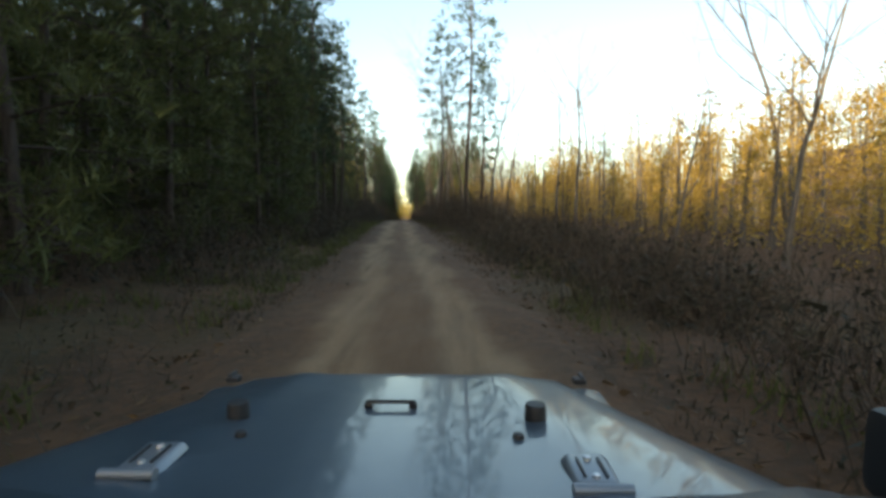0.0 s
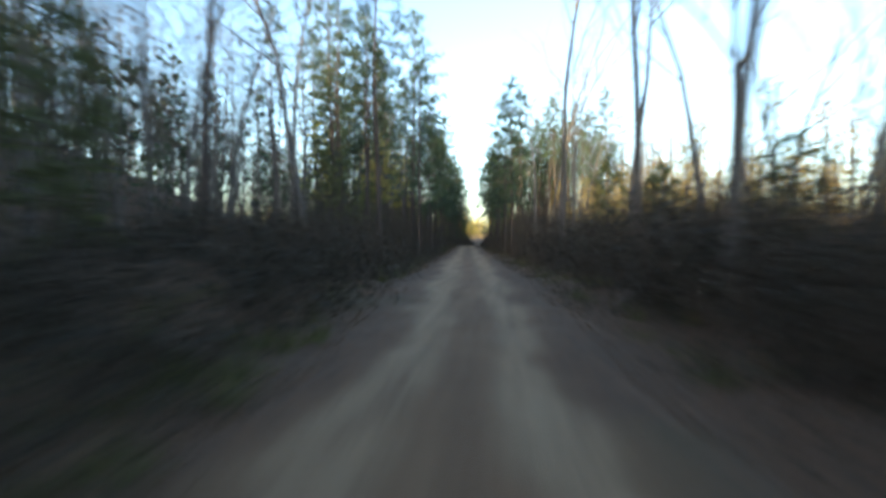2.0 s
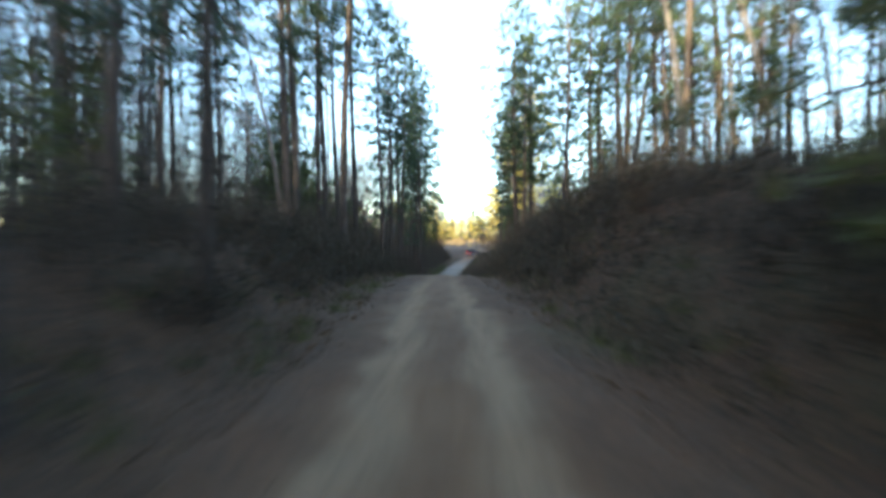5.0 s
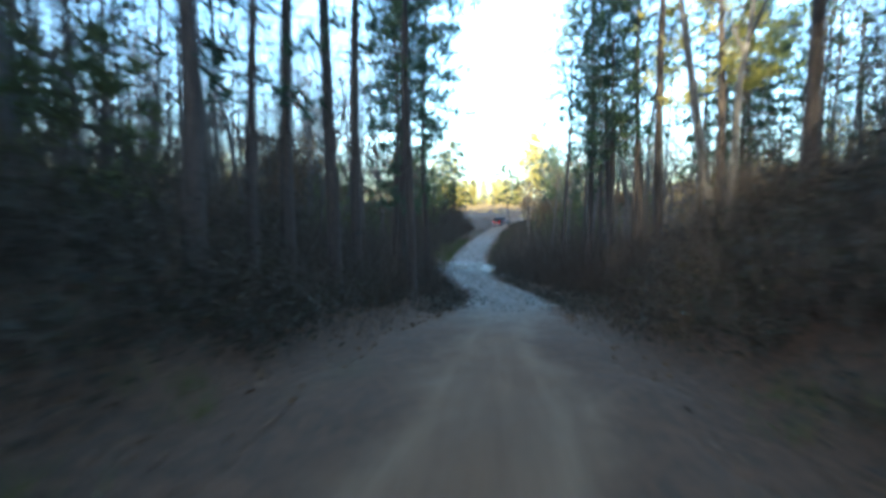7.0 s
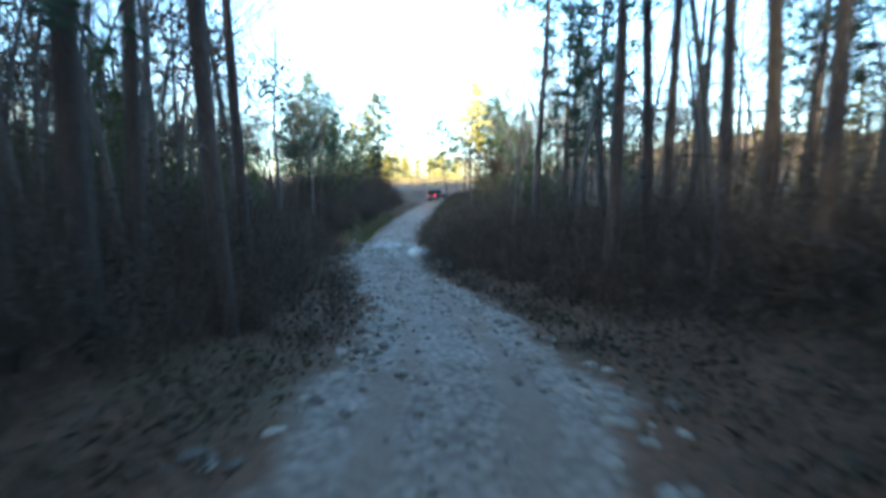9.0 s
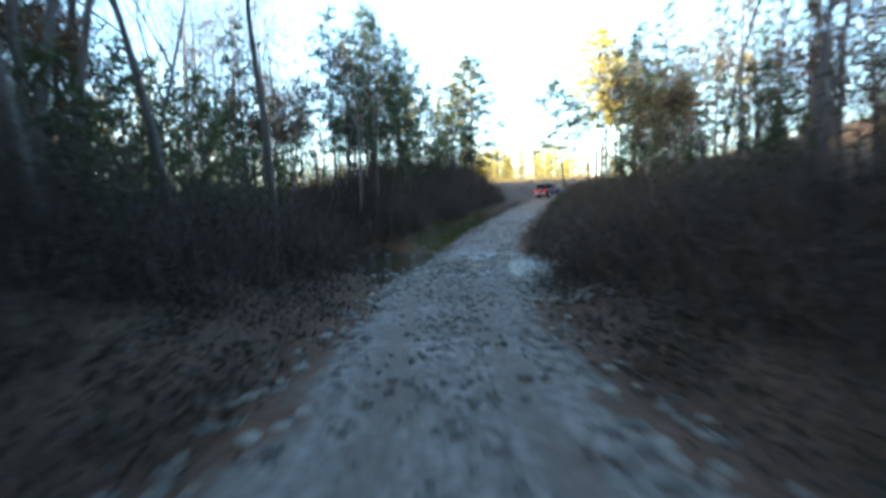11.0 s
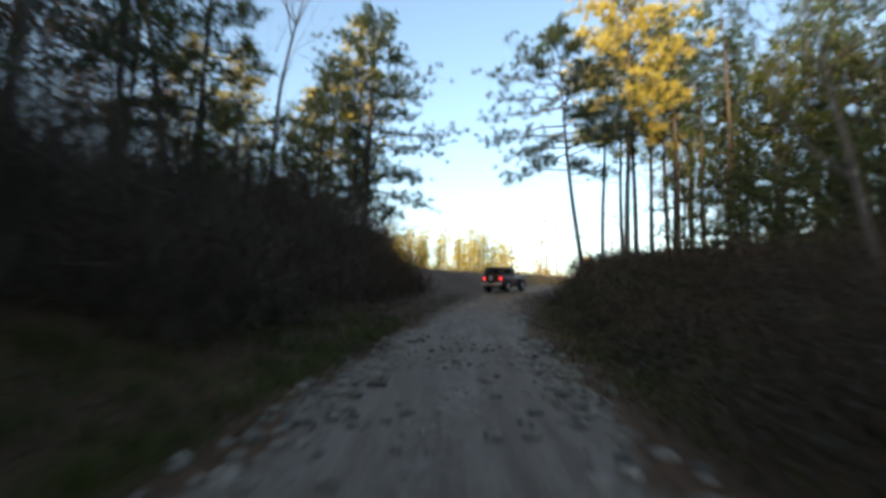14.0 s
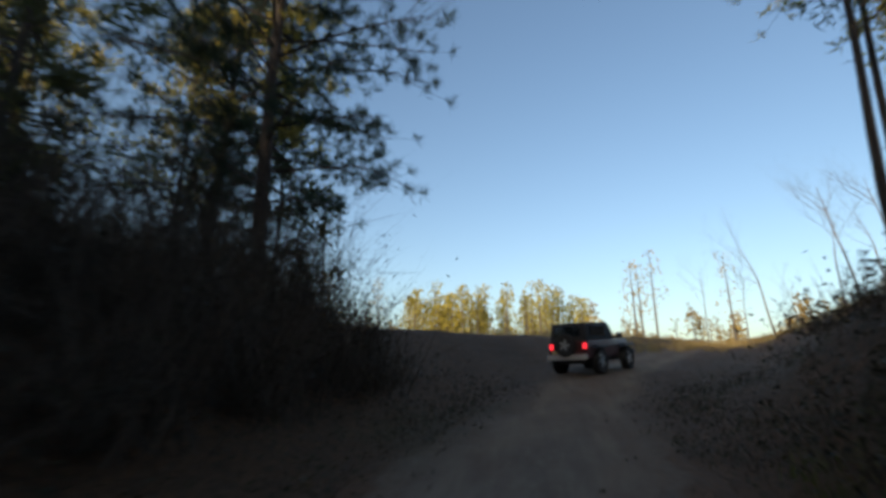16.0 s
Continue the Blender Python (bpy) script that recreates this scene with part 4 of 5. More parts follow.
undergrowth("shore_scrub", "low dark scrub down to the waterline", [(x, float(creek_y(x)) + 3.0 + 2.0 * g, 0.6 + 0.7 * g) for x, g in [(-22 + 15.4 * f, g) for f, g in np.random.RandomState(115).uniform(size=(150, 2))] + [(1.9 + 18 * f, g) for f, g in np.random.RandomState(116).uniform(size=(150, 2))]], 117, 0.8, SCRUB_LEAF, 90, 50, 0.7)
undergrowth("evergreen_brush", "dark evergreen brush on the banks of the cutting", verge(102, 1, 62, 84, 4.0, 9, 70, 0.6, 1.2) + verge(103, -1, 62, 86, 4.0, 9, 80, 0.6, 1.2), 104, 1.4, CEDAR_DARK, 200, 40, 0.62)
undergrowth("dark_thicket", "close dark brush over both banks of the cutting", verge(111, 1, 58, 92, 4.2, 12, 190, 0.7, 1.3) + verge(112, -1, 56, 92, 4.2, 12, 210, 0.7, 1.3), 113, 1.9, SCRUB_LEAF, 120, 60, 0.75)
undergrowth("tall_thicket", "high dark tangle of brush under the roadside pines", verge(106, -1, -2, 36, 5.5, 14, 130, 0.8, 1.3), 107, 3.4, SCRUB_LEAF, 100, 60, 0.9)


# ---- loose stones ----
def stone_mesh(name, seed, flat, mat):
    r = np.random.RandomState(seed)
    bm = bmesh.new()
    bmesh.ops.create_icosphere(bm, subdivisions=1 if flat > 0.5 else 2, radius=1.0)
    for v in bm.verts:
        v.co = Vector((v.co.x * r.uniform(0.8, 1.15), v.co.y * r.uniform(0.8, 1.15), v.co.z * r.uniform(0.8, 1.15) * flat))
    if flat <= 0.5:
        # broken faces: flatten the stone against a few planes
        for _ in range(9):
            w = Vector(r.normal(size=3)).normalized()
            far = r.uniform(0.5, 0.8) * (flat + (1 - flat) * (1 - abs(w.z)))
            for v in bm.verts:
                over = v.co.dot(w) - far
                if over > 0:
                    v.co -= w * over
    me = bpy.data.meshes.new(name)
    bm.to_mesh(me)
    bm.free()
    me.materials.append(mat)
    return me


STONES = [stone_mesh("stone", 80 + k, 0.55, STONE) for k in range(6)]
ROCKS = [stone_mesh("rock", 90 + k, 0.48, ROCK) for k in range(7)]


# flat pale rocks in and beside the creek
for x, y, s in ((-8.7, 134.6, 0.95), (-6.6, 131.9, 0.8), (-8.8, 137.3, 0.5), (-7.9, 138.2, 0.4), (-6.9, 138.3, 0.35), (-5.4, 138.6, 0.3), (-10.4, 137.6, 0.45), (-9.6, 136.4, 0.3),
                (0.9, 137.2, 0.5), (1.8, 136.4, 0.6), (2.6, 133.0, 0.5), (2.0, 125.0, 0.5), (2.2, 126.8, 0.32), (3.6, 124.4, 0.4), (3.0, 123.2, 0.25), (-3.8, 139.0, 0.35)):
    z = max(float(land_z(x, y)), -0.08)
    rock = new("creek_rock", random.choice(ROCKS))
    rock.matrix_basis = Matrix.LocRotScale((x, y, z + 0.02), Euler((random.uniform(-0.1, 0.1), random.uniform(-0.1, 0.1), random.uniform(0, 6.28))), (s, s * random.uniform(0.6, 0.9), s * 0.6))
    tagged(rock, "flat pale grey rock half out of the creek", "rock", "creek rocks")

sr = np.random.RandomState(19)
for k in range(16):
    x = sr.uniform(1.2, 5.2)
    y, s = float(creek_y(x)) + sr.uniform(3.2, 4.6), sr.uniform(0.16, 0.42)
    rock = new("creek_rock", ROCKS[k % 7])
    rock.matrix_basis = Matrix.LocRotScale((x, y, max(float(land_z(x, y)), -0.15) + 0.02), Euler((sr.uniform(-0.3, 0.3), sr.uniform(-0.3, 0.3), sr.uniform(0, 6.28))), (s, s * sr.uniform(0.5, 0.8), s * sr.uniform(0.7, 1.1)))
    tagged(rock, "grey ledge rock along the creek's far shore", "rock", "shore rocks")

for k in range(30):
    x = sr.uniform(2.2, 11.0)
    y, s = float(creek_y(x)) + sr.uniform(-2.6, 3.0), sr.uniform(0.14, 0.5)
    rock = new("creek_rock", ROCKS[k % 7])
    rock.matrix_basis = Matrix.LocRotScale((x, y, -0.06), Euler((sr.uniform(-0.15, 0.15), sr.uniform(-0.15, 0.15), sr.uniform(0, 6.28))), (s, s * sr.uniform(0.5, 0.8), s * sr.uniform(0.3, 0.5)))
    tagged(rock, "wet grey rock breaking the shallow riffle", "rock", "riffle rocks")

rr = np.random.RandomState(17)
for k in range(80):
    if k < 28:
        u, y = rr.uniform(1.6, 5.0), rr.uniform(127.0, 131.2)
    elif k < 60:
        u, y = rr.choice((-1, 1)) * rr.uniform(1.8, 4.0), rr.uniform(136.5, 141.0)
    else:
        u, y = -rr.uniform(0.6, 4.0), rr.uniform(129.2, 132.6)
    x, s = float(road_x(y)) + u, rr.uniform(0.10, 0.30)
    rock = new("creek_rock", ROCKS[k % 7])
    rock.matrix_basis = Matrix.LocRotScale((x, y, max(float(land_z(x, y)), -0.12) + 0.03), Euler((rr.uniform(-0.2, 0.2), rr.uniform(-0.2, 0.2), rr.uniform(0, 6.28))), (s, s * rr.uniform(0.5, 0.9), s * rr.uniform(0.8, 1.5)))
    tagged(rock, "pale broken rock at the edge of the ford", "rock", "ford rocks")


def fallen_log(x, y, length, radius, turn, seed):
    """A dead trunk lying on the bank, with broken limb stubs."""
    r = np.random.RandomState(seed)
    base = tagged(new("fallen_log"), "dark weathered fallen log lying among leaves on the bank", "log")
    ends = [np.array((math.cos(turn), math.sin(turn))) * length * f + (x, y) for f in np.linspace(-0.5, 0.5, 7)]
    path = [(p[0], p[1], float(land_z(p[0], p[1])) + radius * 0.7 + 0.03 * r.normal()) for p in ends]
    trunk = child("trunk", mesh_from("trunk", *tube(path, [radius * (1.1 - 0.09 * k) * (0.5 if k in (0, 6) else 1.0) for k in range(7)], 9), BARK_PINE, True), base)
    for k in (2, 3, 5):
        a = np.array(path[k])
        b = a + r.normal(0, 0.3, 3) + (0, 0, 0.35)
        child("limb_stub", mesh_from("limb_stub", *tube([a, (a + b) / 2, b], [radius * 0.35, radius * 0.28, radius * 0.12], 5), BARK_PINE, True), trunk)


fallen_log(4.9, -12.6, 3.0, 0.12, 0.75, 31)
fallen_log(12.2, 66.0, 2.8, 0.11, 2.2, 32)

r = np.random.RandomState(7)
for k in range(280):
    y = r.uniform(98, 130) if k < 110 else r.uniform(137, 156)
    u = r.uniform(0.9, 2.3) * r.choice((-1, 1)) if r.uniform() < 0.75 else r.uniform(-1, 1)
    x, s = float(road_x(y)) + u, r.uniform(0.05, 0.14)
    st = new("stone", STONES[k % 6])
    st.parent = road
    st.matrix_basis = Matrix.LocRotScale((x, y, float(road_z(y)) - 0.10 * float(ease(abs(u), 1.8, 2.6)) + 0.01), Euler((0, 0, r.uniform(0, 6.28))), (s, s * r.uniform(0.6, 1), s * 0.9))


def gravel_sheet(n, seed):
    """Small stones scattered over the gravel stretch, joined."""
    rr = np.random.RandomState(seed)
    bases = [np.array([v.co[:] for v in m.vertices]) for m in STONES]
    tris = np.array([p.vertices[:] for p in STONES[0].polygons])
    vs, fs = [], []
    for k in range(n):
        y = 93 + 35.5 * rr.uniform() ** 0.7 if rr.uniform() < 0.6 else rr.uniform(136.5, 156)
        u = rr.normal(0, 1.1)
        if k % 3 == 0:
            # a low berm of rubble beside the ford, and stones standing out of the shallow water
            y = rr.uniform(123, 132) if k % 2 else rr.uniform(128.5, 137)
            u = rr.uniform(1.3, 4.4) if k % 2 else rr.uniform(-2.2, 2.2)
        if abs(abs(u) - 0.82) < 0.27 and k % 3 and rr.uniform() < 0.75:
            continue
        if abs(u) > 2.6 and k % 3 or y > 129 and abs(u) < 1.35 and rr.uniform() < 0.72:
            continue
        x = float(road_x(y)) + u
        s = rr.uniform(0.025, 0.085) * (1.9 if abs(u) > 1.25 or 128.5 < y < 137 else 1.0)
        a = rr.uniform(0, 6.28)
        b = bases[k % 6] * (s, s * 0.8, s)
        c, d = math.cos(a), math.sin(a)
        b = np.stack([b[:, 0] * c - b[:, 1] * d + x, b[:, 0] * d + b[:, 1] * c + y, b[:, 2] + (float(land_z(x, y)) if abs(u) > 2.3 else float(road_z(y)) - 0.12 * float(ease(abs(u), 1.8, 2.6))) + 0.015], 1)
        fs.append(tris + len(vs) * 12)
        vs.append(b)
    return mesh_from("gravel", np.concatenate(vs), np.concatenate(fs).tolist(), STONE)


tagged(new("gravel", gravel_sheet(7600, 8)), "loose pale gravel over the rocky stretch of road", "gravel", kind="stuff")


def grass_sheet(name, spots, seed, mat, height):
    rr = np.random.RandomState(seed)
    out = []
    for x, y in spots:
        z = float(land_z(x, y))
        n = 26
        c = np.array((x, y, z)) + rr.normal(0, 0.16, (n, 3)) * (1, 1, 0)
        out.append(blades(c, rr.normal(0, 0.45, (n, 3)) + (0, 0, 1), rr.uniform(0.4, 1.2, n) * height, rr.uniform(0.012, 0.03, n), rr, 3))
    return quads_mesh(name, np.concatenate(out), mat, 3)


spots = [(x, y) for x, y, s in verge(105, -1, -82, -28, 2.5, 5.2, 320) + verge(65, -1, 139, 160, 2.6, 6.5, 560) + verge(66, 1, 137, 165, 2.9, 6.0, 300) + verge(67, -1, -96, 80, 2.7, 5.5, 380) + verge(68, 1, -96, 80, 2.9, 5.5, 300)]
tagged(new("verge_grass", grass_sheet("verge_grass", spots, 9, GRASS, 0.38)), "patchy dull green grass along the road's edge", "grass", kind="stuff")


def leaf_carpet(n, seed):
    """Fallen leaves lying loose on the verges and over the road's edges."""
    rr = np.random.RandomState(seed)
    y = rr.uniform(-96, 165, n)
    u = (2.0 + 6.5 * rr.uniform(0, 1, n) ** 1.5) * rr.choice((-1, 1), n)
    x = road_x(y) + u
    c = np.stack([x, y, np.maximum(land_z(x, y), road_z(y) - 0.12 + 0 * x) + 0.02], 1)
    keep = np.abs(y - creek_y(x)) > 5.5
    c = c[keep]
    w = rr.normal(size=c.shape) * (1, 1, 0.25)
    return quads_mesh("fallen_leaves", blades(c, w, rr.uniform(0.06, 0.16, len(c)), rr.uniform(0.04, 0.10, len(c)), rr), DRY_LEAF)


tagged(new("fallen_leaves", leaf_carpet(16000, 10)), "dry brown fallen leaves scattered over the verges", "leaves", kind="stuff")

gr = np.random.RandomState(12)
gold = [(gr.uniform(-26, 34), gr.uniform(192, 244)) for _ in range(1500)]
tagged(new("dry_grass", grass_sheet("dry_grass", gold, 13, DRY_GRASS, 0.75)), "pale gold dry grass on the sunlit hilltop", "grass", kind="stuff")


# ---- vehicles ----
def part(name, bm, mat, parent, label=""):
    me = bpy.data.meshes.new(name)
    bmesh.ops.recalc_face_normals(bm, faces=bm.faces)
    bm.to_mesh(me)
    bm.free()
    me.materials.append(mat)
    me.shade_smooth()
    me.set_sharp_from_angle(angle=radians(38))
    ob = new(name, me)
    ob.parent = parent
    return tagged(ob, label)


def block(size, at, bevel=0.02, taper=None, segments=2, turn=0.0):
    """A box with rounded edges; taper: how much its top shrinks in x and y, and slides in y."""
    bm = bmesh.new()
    bmesh.ops.create_cube(bm, size=1.0)
    for v in bm.verts:
        top = v.co.z > 0
        v.co = Vector((v.co.x * size[0], v.co.y * size[1], v.co.z * size[2]))
        if taper and top:
            v.co.x *= taper[0]
            v.co.y = v.co.y * taper[1] + taper[2]
    if bevel:
        bmesh.ops.bevel(bm, geom=list(bm.edges), offset=bevel, segments=segments, affect="EDGES", profile=0.6)
    if turn:
        bmesh.ops.rotate(bm, verts=bm.verts, matrix=Matrix.Rotation(turn, 3, "X"))
    bmesh.ops.translate(bm, verts=bm.verts, vec=at)
    return bm


def lathe(profile, at, axis="X", steps=28):
    """A turned shape from (radius, along) pairs about an axis through at."""
    bm = bmesh.new()
    rings = []
    for k in range(steps):
        a = 2 * math.pi * k / steps
        ring = []
        for rad, h in profile:
            p = (h, rad * math.cos(a), rad * math.sin(a)) if axis == "X" else (rad * math.cos(a), h, rad * math.sin(a)) if axis == "Y" else (rad * math.cos(a), rad * math.sin(a), h)
            ring.append(bm.verts.new(Vector(p) + Vector(at)))
        rings.append(ring)
    for k in range(steps):
        a, b = rings[k], rings[(k + 1) % steps]
        for i in range(len(profile) - 1):
            bm.faces.new((a[i], a[i + 1], b[i + 1], b[i]))
    for i in (0, len(profile) - 1):
        if profile[i][0] < 0.02:
            continue
        bm.faces.new([ring[i] for ring in rings])
    return bm


def wheel(parent, name, at, out, radius=0.42, width=0.28, axis="X"):
    """A knobbly off-road wheel: tyre with tread blocks, and a five-spoked rim on its outer side."""
    hub = tagged(new(name), "")
    hub.parent = parent
    w = width / 2
    tyre = lathe([(radius * 0.58, -w * 0.8), (radius * 0.78, -w), (radius * 0.95, -w * 0.92), (radius, -w * 0.6), (radius, w * 0.6), (radius * 0.95, w * 0.92), (radius * 0.78, w), (radius * 0.58, w * 0.8)], at, axis, 36)
    for k in range(36):
        a = 2 * math.pi * k / 36
        for s in (-1, 1):
            c = block((w * 0.62, radius * 0.10, 0.03), (0, 0, 0), 0.004, segments=1)
            turn = Matrix.Rotation(a + (0.08 if s > 0 else 0), 4, "X") @ Matrix.Translation((s * w * 0.55, 0, radius + 0.006))
            if axis == "Y":
                turn = Matrix.Rotation(radians(90), 4, "Z") @ turn
            bmesh.ops.transform(c, matrix=Matrix.Translation(at) @ turn, verts=c.verts)
            tmp = bpy.data.meshes.new("tread")
            c.to_mesh(tmp)
            c.free()
            tyre.from_mesh(tmp)
            bpy.data.meshes.remove(tmp)
    part("tyre", tyre, TYRE, hub)
    rim = lathe([(radius * 0.60, -w * 0.7), (radius * 0.60, w * 0.7), (radius * 0.54, w * 0.8), (radius * 0.50, w * 0.55), (radius * 0.12, w * 0.45), (0.0, w * 0.5)] if out > 0 else
                [(radius * 0.60, w * 0.7), (radius * 0.60, -w * 0.7), (radius * 0.54, -w * 0.8), (radius * 0.50, -w * 0.55), (radius * 0.12, -w * 0.45), (0.0, -w * 0.5)], at, axis, 30)
    part("rim", rim, BLACK, hub)
    for k in range(5):
        a = 2 * math.pi * k / 5 + 0.3
        c = block((0.05, radius * 0.17, radius * 0.46), (0, 0, radius * 0.30), 0.012)
        m = Matrix.Rotation(a, 4, "X")
        m = Matrix.Translation((out * w * 0.72, 0, 0)) @ m
        if axis == "Y":
            m = Matrix.Rotation(radians(90), 4, "Z") @ m
        bmesh.ops.transform(c, matrix=Matrix.Translation(at) @ m, verts=c.verts)
        part("spoke", c, SILVER, hub)
    return hub


def lead_vehicle(m):
    """A boxy off-road wagon seen from behind: tub, black top, outside spare wheel, lit lamps."""
    car = tagged(new("off_road_vehicle"), "dark red boxy off-road vehicle with black top and lit brake lamps", "car")
    part("body", block((1.56, 2.5, 0.62), (0, -0.55, 0.86), 0.05, (0.97, 1.0, 0.0)), PAINT_RED, car)
    part("nose", block((1.30, 1.35, 0.50), (0, 1.35, 0.90), 0.07, (0.94, 0.97, -0.02)), PAINT_RED, car)
    part("soft_top", block((1.50, 2.15, 0.66), (0, -0.70, 1.47), 0.07, (0.86, 0.90, -0.02), 3), CANVAS, car)
    part("chassis", block((0.95, 3.6, 0.22), (0, 0.1, 0.47), 0.03), BLACK, car)
    part("windscreen", block((1.36, 0.03, 0.52), (0, 0.48, 1.44), 0.01, (0.92, 1, 0), turn=0.35), DARK_GLASS, car)
    part("rear_window", block((1.02, 0.025, 0.36), (0, -1.755, 1.50), 0.01, (0.92, 1, 0), turn=-0.16), DARK_GLASS, car)
    for s in (-1, 1):
        part("side_window", block((0.02, 1.2, 0.36), (s * 0.715, -0.85, 1.48), 0.01, (1, 0.94, 0), segments=1), DARK_GLASS, car)
        for y in (-1.05, 1.35):
            part("fender_flare", block((0.28, 1.02, 0.10), (s * 0.82, y, 0.93), 0.04, (0.9, 0.72, 0)), BLACK, car)
            wheel(car, "wheel", (s * 0.78, y, 0.42), s)
        part("tail_light", block((0.13, 0.06, 0.19), (s * 0.66, -1.82, 0.98), 0.02), LAMP_RED, car, "lit red tail lamp")
        part("side_mirror", block((0.20, 0.10, 0.17), (s * 0.98, 0.42, 1.30), 0.04), BLACK, car)
        part("mirror_arm", block((0.16, 0.04, 0.04), (s * 0.84, 0.42, 1.24), 0.01), BLACK, car)
        part("headlight", lathe([(0.0, 0.05), (0.09, 0.03), (0.10, 0.0), (0.10, -0.03)], (s * 0.42, 2.04, 0.93), "Y", 20), SILVER, car)
    part("brake_light", block((0.16, 0.04, 0.05), (0, -1.93, 1.36), 0.01), LAMP_RED, car, "lit high brake lamp")
    part("lamp_stalk", block((0.03, 0.06, 0.40), (0, -1.86, 1.18), 0.008), BLACK, car)
    part("rear_bumper", block((1.52, 0.20, 0.19), (0, -1.93, 0.60), 0.05), BUMPER, car, "pale rear bumper")
    part("front_bumper", block((1.50, 0.20, 0.18), (0, 2.18, 0.62), 0.05), BLACK, car)
    part("number_plate", block((0.24, 0.02, 0.13), (-0.52, -1.845, 0.78), 0.006), PLATE, car)
    wheel(car, "spare_wheel", (0.02, -2.0, 1.02), -1, 0.38, 0.24, "Y")
    car.matrix_basis = m
    return car


def own_vehicle(m):
    """The grey-blue off-road vehicle at the start of the drive: its broad bonnet with fittings, wings, tub and wheels."""
    car = tagged(new("open_off_road_vehicle"), "grey-blue off-road vehicle with a broad glossy bonnet", "car")
    cols, rows = 25, 21
    verts, faces = [], []
    for i in range(rows):
        v = i / (rows - 1)
        for j in range(cols):
            w = -1 + 2 * j / (cols - 1)
            half = 0.66 + 0.30 * v
            y = 2.03 - 1.23 * v - 0.05 * (1 - v) * w ** 4 + 0.19 * v * w * w
            z = 1.085 + 0.135 * v + 0.018 - 0.03 * w * w - 0.05 * max(0.0, abs(w) - 0.86) / 0.14 - 0.045 * max(0.0, 0.08 - v) / 0.08
            z += 0.012 * math.exp(-((abs(w) - 0.55) / 0.10) ** 2)
            verts.append((half * w, y, z))
    faces = grid_faces(rows, cols)
    me = mesh_from("hood", verts, faces, PAINT_BLUE, True)
    hood = new("hood", me)
    hood.parent = car
    solid = hood.modifiers.new("sheet", "SOLIDIFY")
    solid.thickness, solid.offset = 0.035, 1.0
    rear, front = [], []
    for j in range(cols):
        w = -1 + 2 * j / (cols - 1)
        z = 1.238 - 0.03 * w * w - 0.05 * max(0.0, abs(w) - 0.86) / 0.14 + 0.012 * math.exp(-((abs(w) - 0.55) / 0.10) ** 2)
        front.append((0.955 * w, 0.785 + 0.19 * w * w, z + 0.012))
        rear.append((0.93 * w, 0.40, z + 0.022))
    cowl = new("cowl", mesh_from("cowl", front + rear, grid_faces(2, cols), PAINT_BLUE, True))
    cowl.parent = car
    sheet = cowl.modifiers.new("sheet", "SOLIDIFY")
    sheet.thickness = 0.03
    part("grille_panel", block((1.22, 0.16, 0.48), (0, 1.98, 0.82), 0.05), PAINT_BLUE, car)
    part("engine_bay", block((1.20, 1.2, 0.50), (0, 1.35, 0.80), 0.04, (1.0, 1.0, 0)), BLACK, car)
    part("tub", block((1.56, 2.4, 0.55), (0, -0.70, 0.86), 0.05), PAINT_BLUE, car)
    part("chassis", block((0.95, 3.6, 0.22), (0, 0.1, 0.47), 0.03), BLACK, car)
    part("front_bumper", block((1.50, 0.20, 0.18), (0, 2.22, 0.60), 0.05), BLACK, car)
    for s in (-1, 1):
        part("wing", block((0.20, 1.20, 0.30), (s * 0.66, 1.35, 0.92), 0.05, (0.9, 0.96, 0)), PAINT_BLUE, car)
        for y in (-1.05, 1.45):
            part("fender_flare", block((0.24, 1.0, 0.08), (s * 0.80, y, 0.90), 0.03, (0.9, 0.72, 0)), BLACK, car)
            wheel(car, "wheel", (s * 0.78, y, 0.42), s)
        part("rubber_bumper", lathe([(0.0, 0.0), (0.030, 0.0), (0.029, 0.035), (0.026, 0.046), (0.0, 0.047)], (s * 0.41, 1.37, 1.176), "Z", 20), BLACK, car, "black rubber windscreen bumper")
        part("washer_nozzle", lathe([(0.0, 0.0), (0.015, 0.0), (0.012, 0.010), (0.0, 0.012)], (s * 0.345, 1.235, 1.192), "Z", 14), BLACK, car)
        latch = part("bonnet_latch", block((0.05, 0.045, 0.024), (s * 0.675, 1.93, 1.085), 0.009), BLACK, car, "black rubber bonnet latch")
        part("latch_hook", block((0.016, 0.06, 0.014), (s * 0.685, 1.945, 1.098), 0.005), BLACK, latch)
        hx, hy = s * 0.465, 1.045 - s * 0.02
        hinge = part("bonnet_hinge", block((0.105, 0.125, 0.016), (hx, hy, 1.222), 0.007, (0.72, 0.92, 0.005)), HINGE_GREY, car, "grey metal bonnet hinge")
        for dx in (-0.022, 0.022):
            part("hinge_slot", block((0.006, 0.075, 0.004), (hx + dx, hy, 1.233), 0.002), BLACK, hinge)
        part("hinge_barrel", lathe([(0.0, -0.056), (0.013, -0.056), (0.013, 0.056), (0.0, 0.056)], (hx, hy - 0.078, 1.229), "X", 16), HINGE_GREY, hinge)
        for dy in (-0.034, 0.034):
            part("bolt", lathe([(0.0, 0.0), (0.009, 0.0), (0.007, 0.006), (0.0, 0.007)], (hx, hy + dy, 1.230), "Z", 10), STEEL, hinge)
    loop = part("tie_down_loop", block((0.145, 0.014, 0.010), (0, 1.475, 1.182), 0.004), BLACK, car, "black tie-down loop")
    for s in (-1, 1):
        part("loop_foot", block((0.024, 0.02, 0.018), (s * 0.066, 1.475, 1.172), 0.005), BLACK, loop)
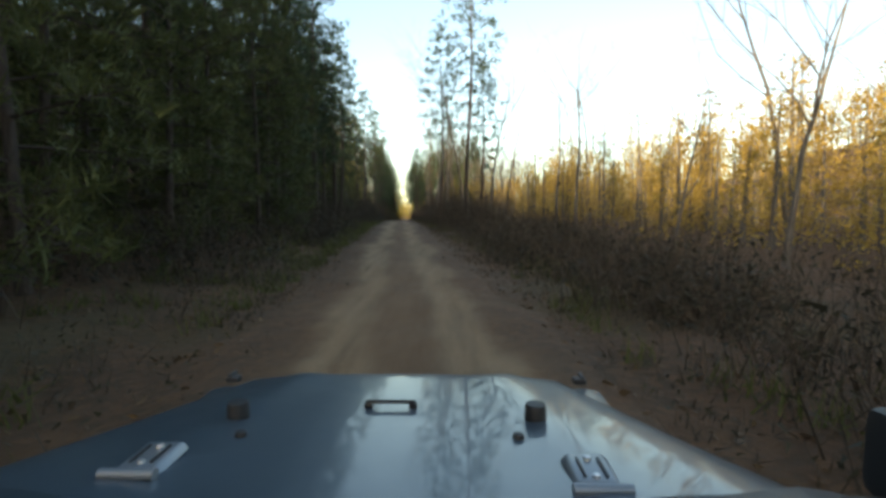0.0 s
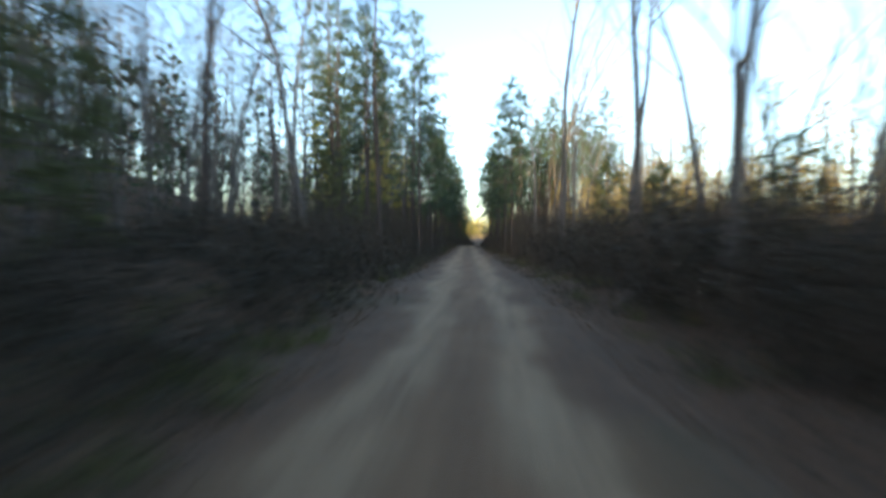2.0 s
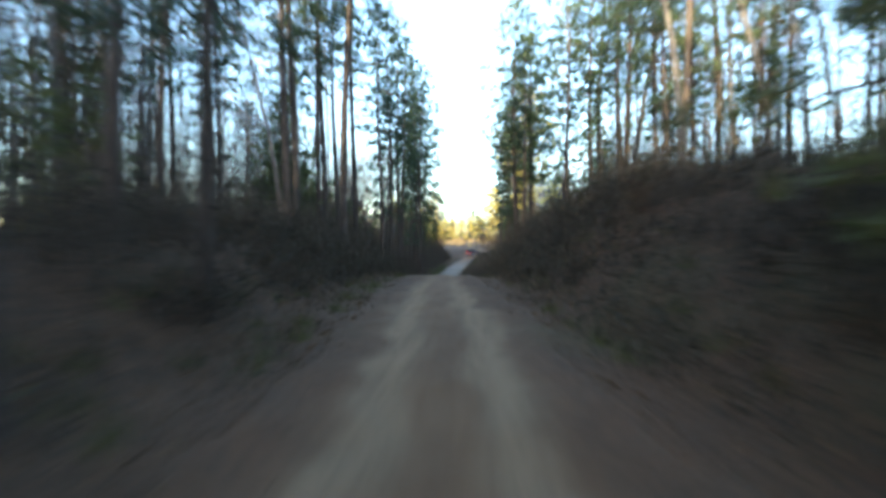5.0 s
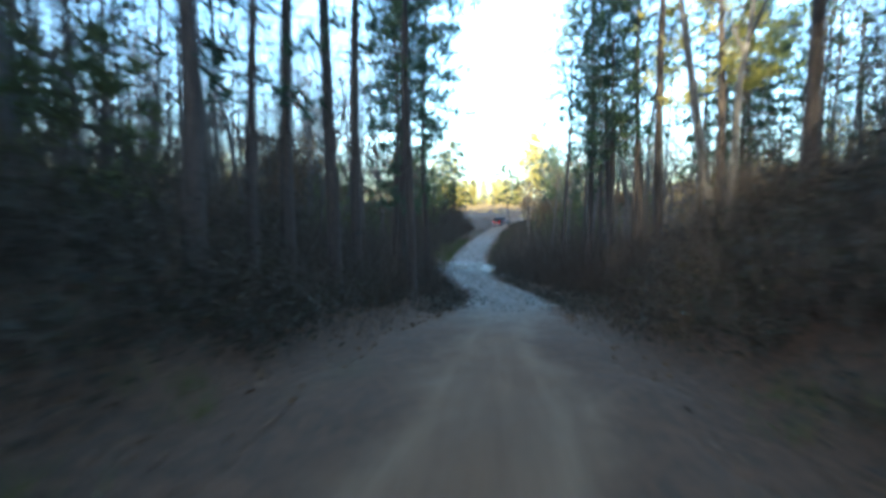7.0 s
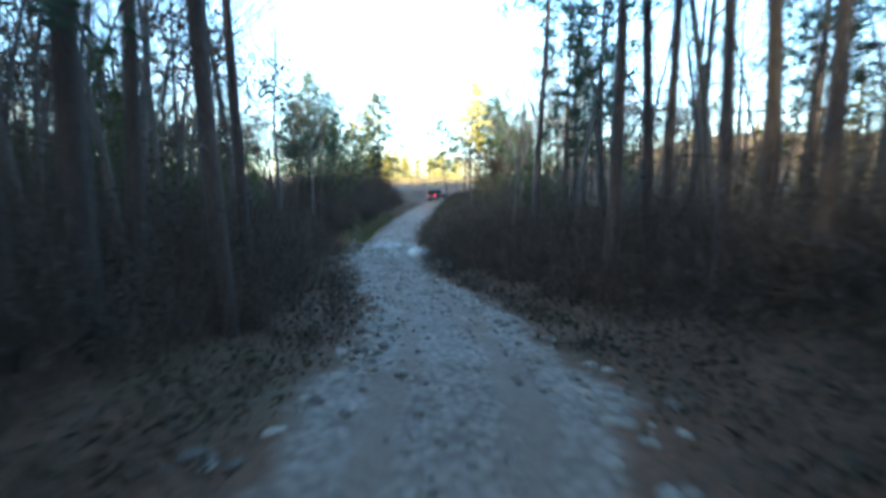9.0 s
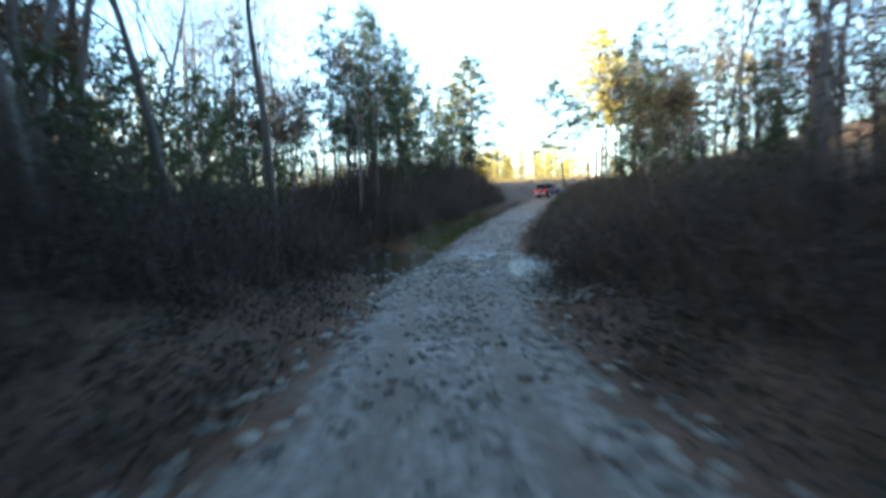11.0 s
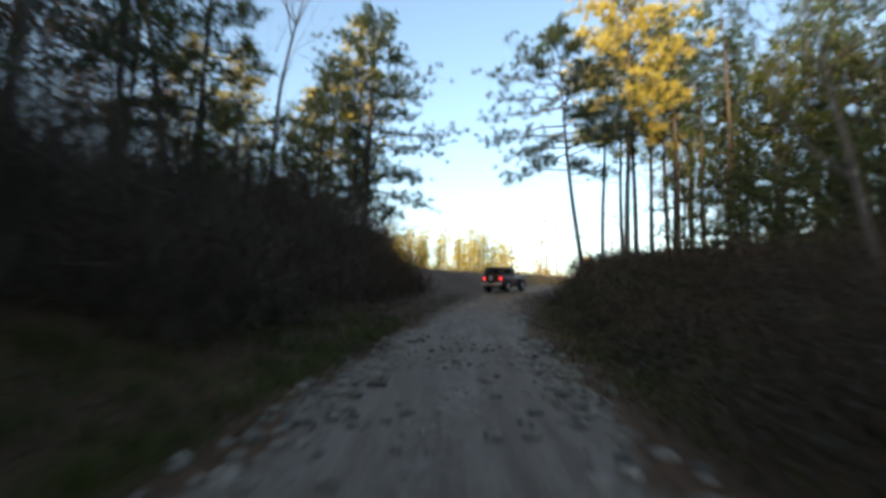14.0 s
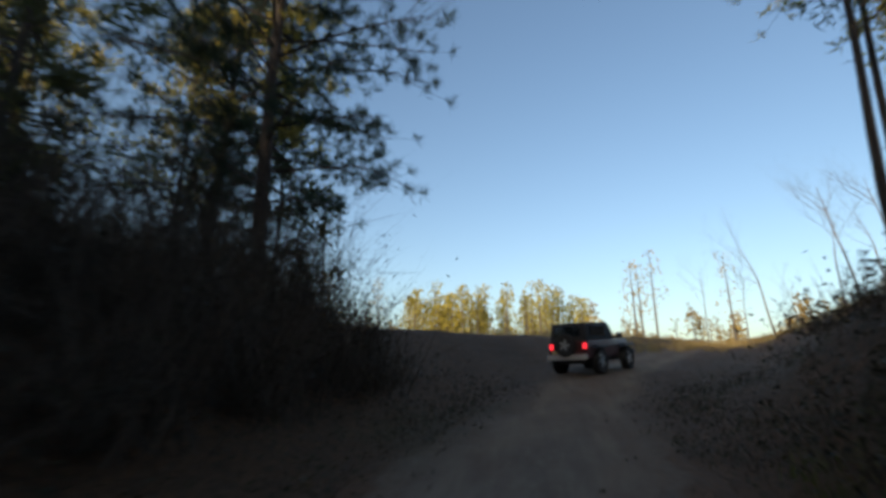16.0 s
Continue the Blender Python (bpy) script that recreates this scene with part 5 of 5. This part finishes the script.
    part("side_mirror", block((0.08, 0.12, 0.18), (1.02, 0.95, 1.29), 0.035), BLACK, car)
    part("mirror_arm", block((0.18, 0.04, 0.04), (0.93, 0.92, 1.21), 0.01), BLACK, car)
    part("wiper_arm", block((0.42, 0.035, 0.03), (-0.62, 0.70, 1.235), 0.01), BLACK, car)
    car.matrix_basis = m
    return car


LEAD_Y = 178.5
lead_vehicle(pose(2.9, LEAD_Y, float(road_z(LEAD_Y)) + 0.02, 4.5, 0, -33))
own_vehicle(pose(float(road_x(-91.8)) - 0.18, -91.8, float(road_z(-91.8)) - 0.012, 1.9, 0, -1.0))
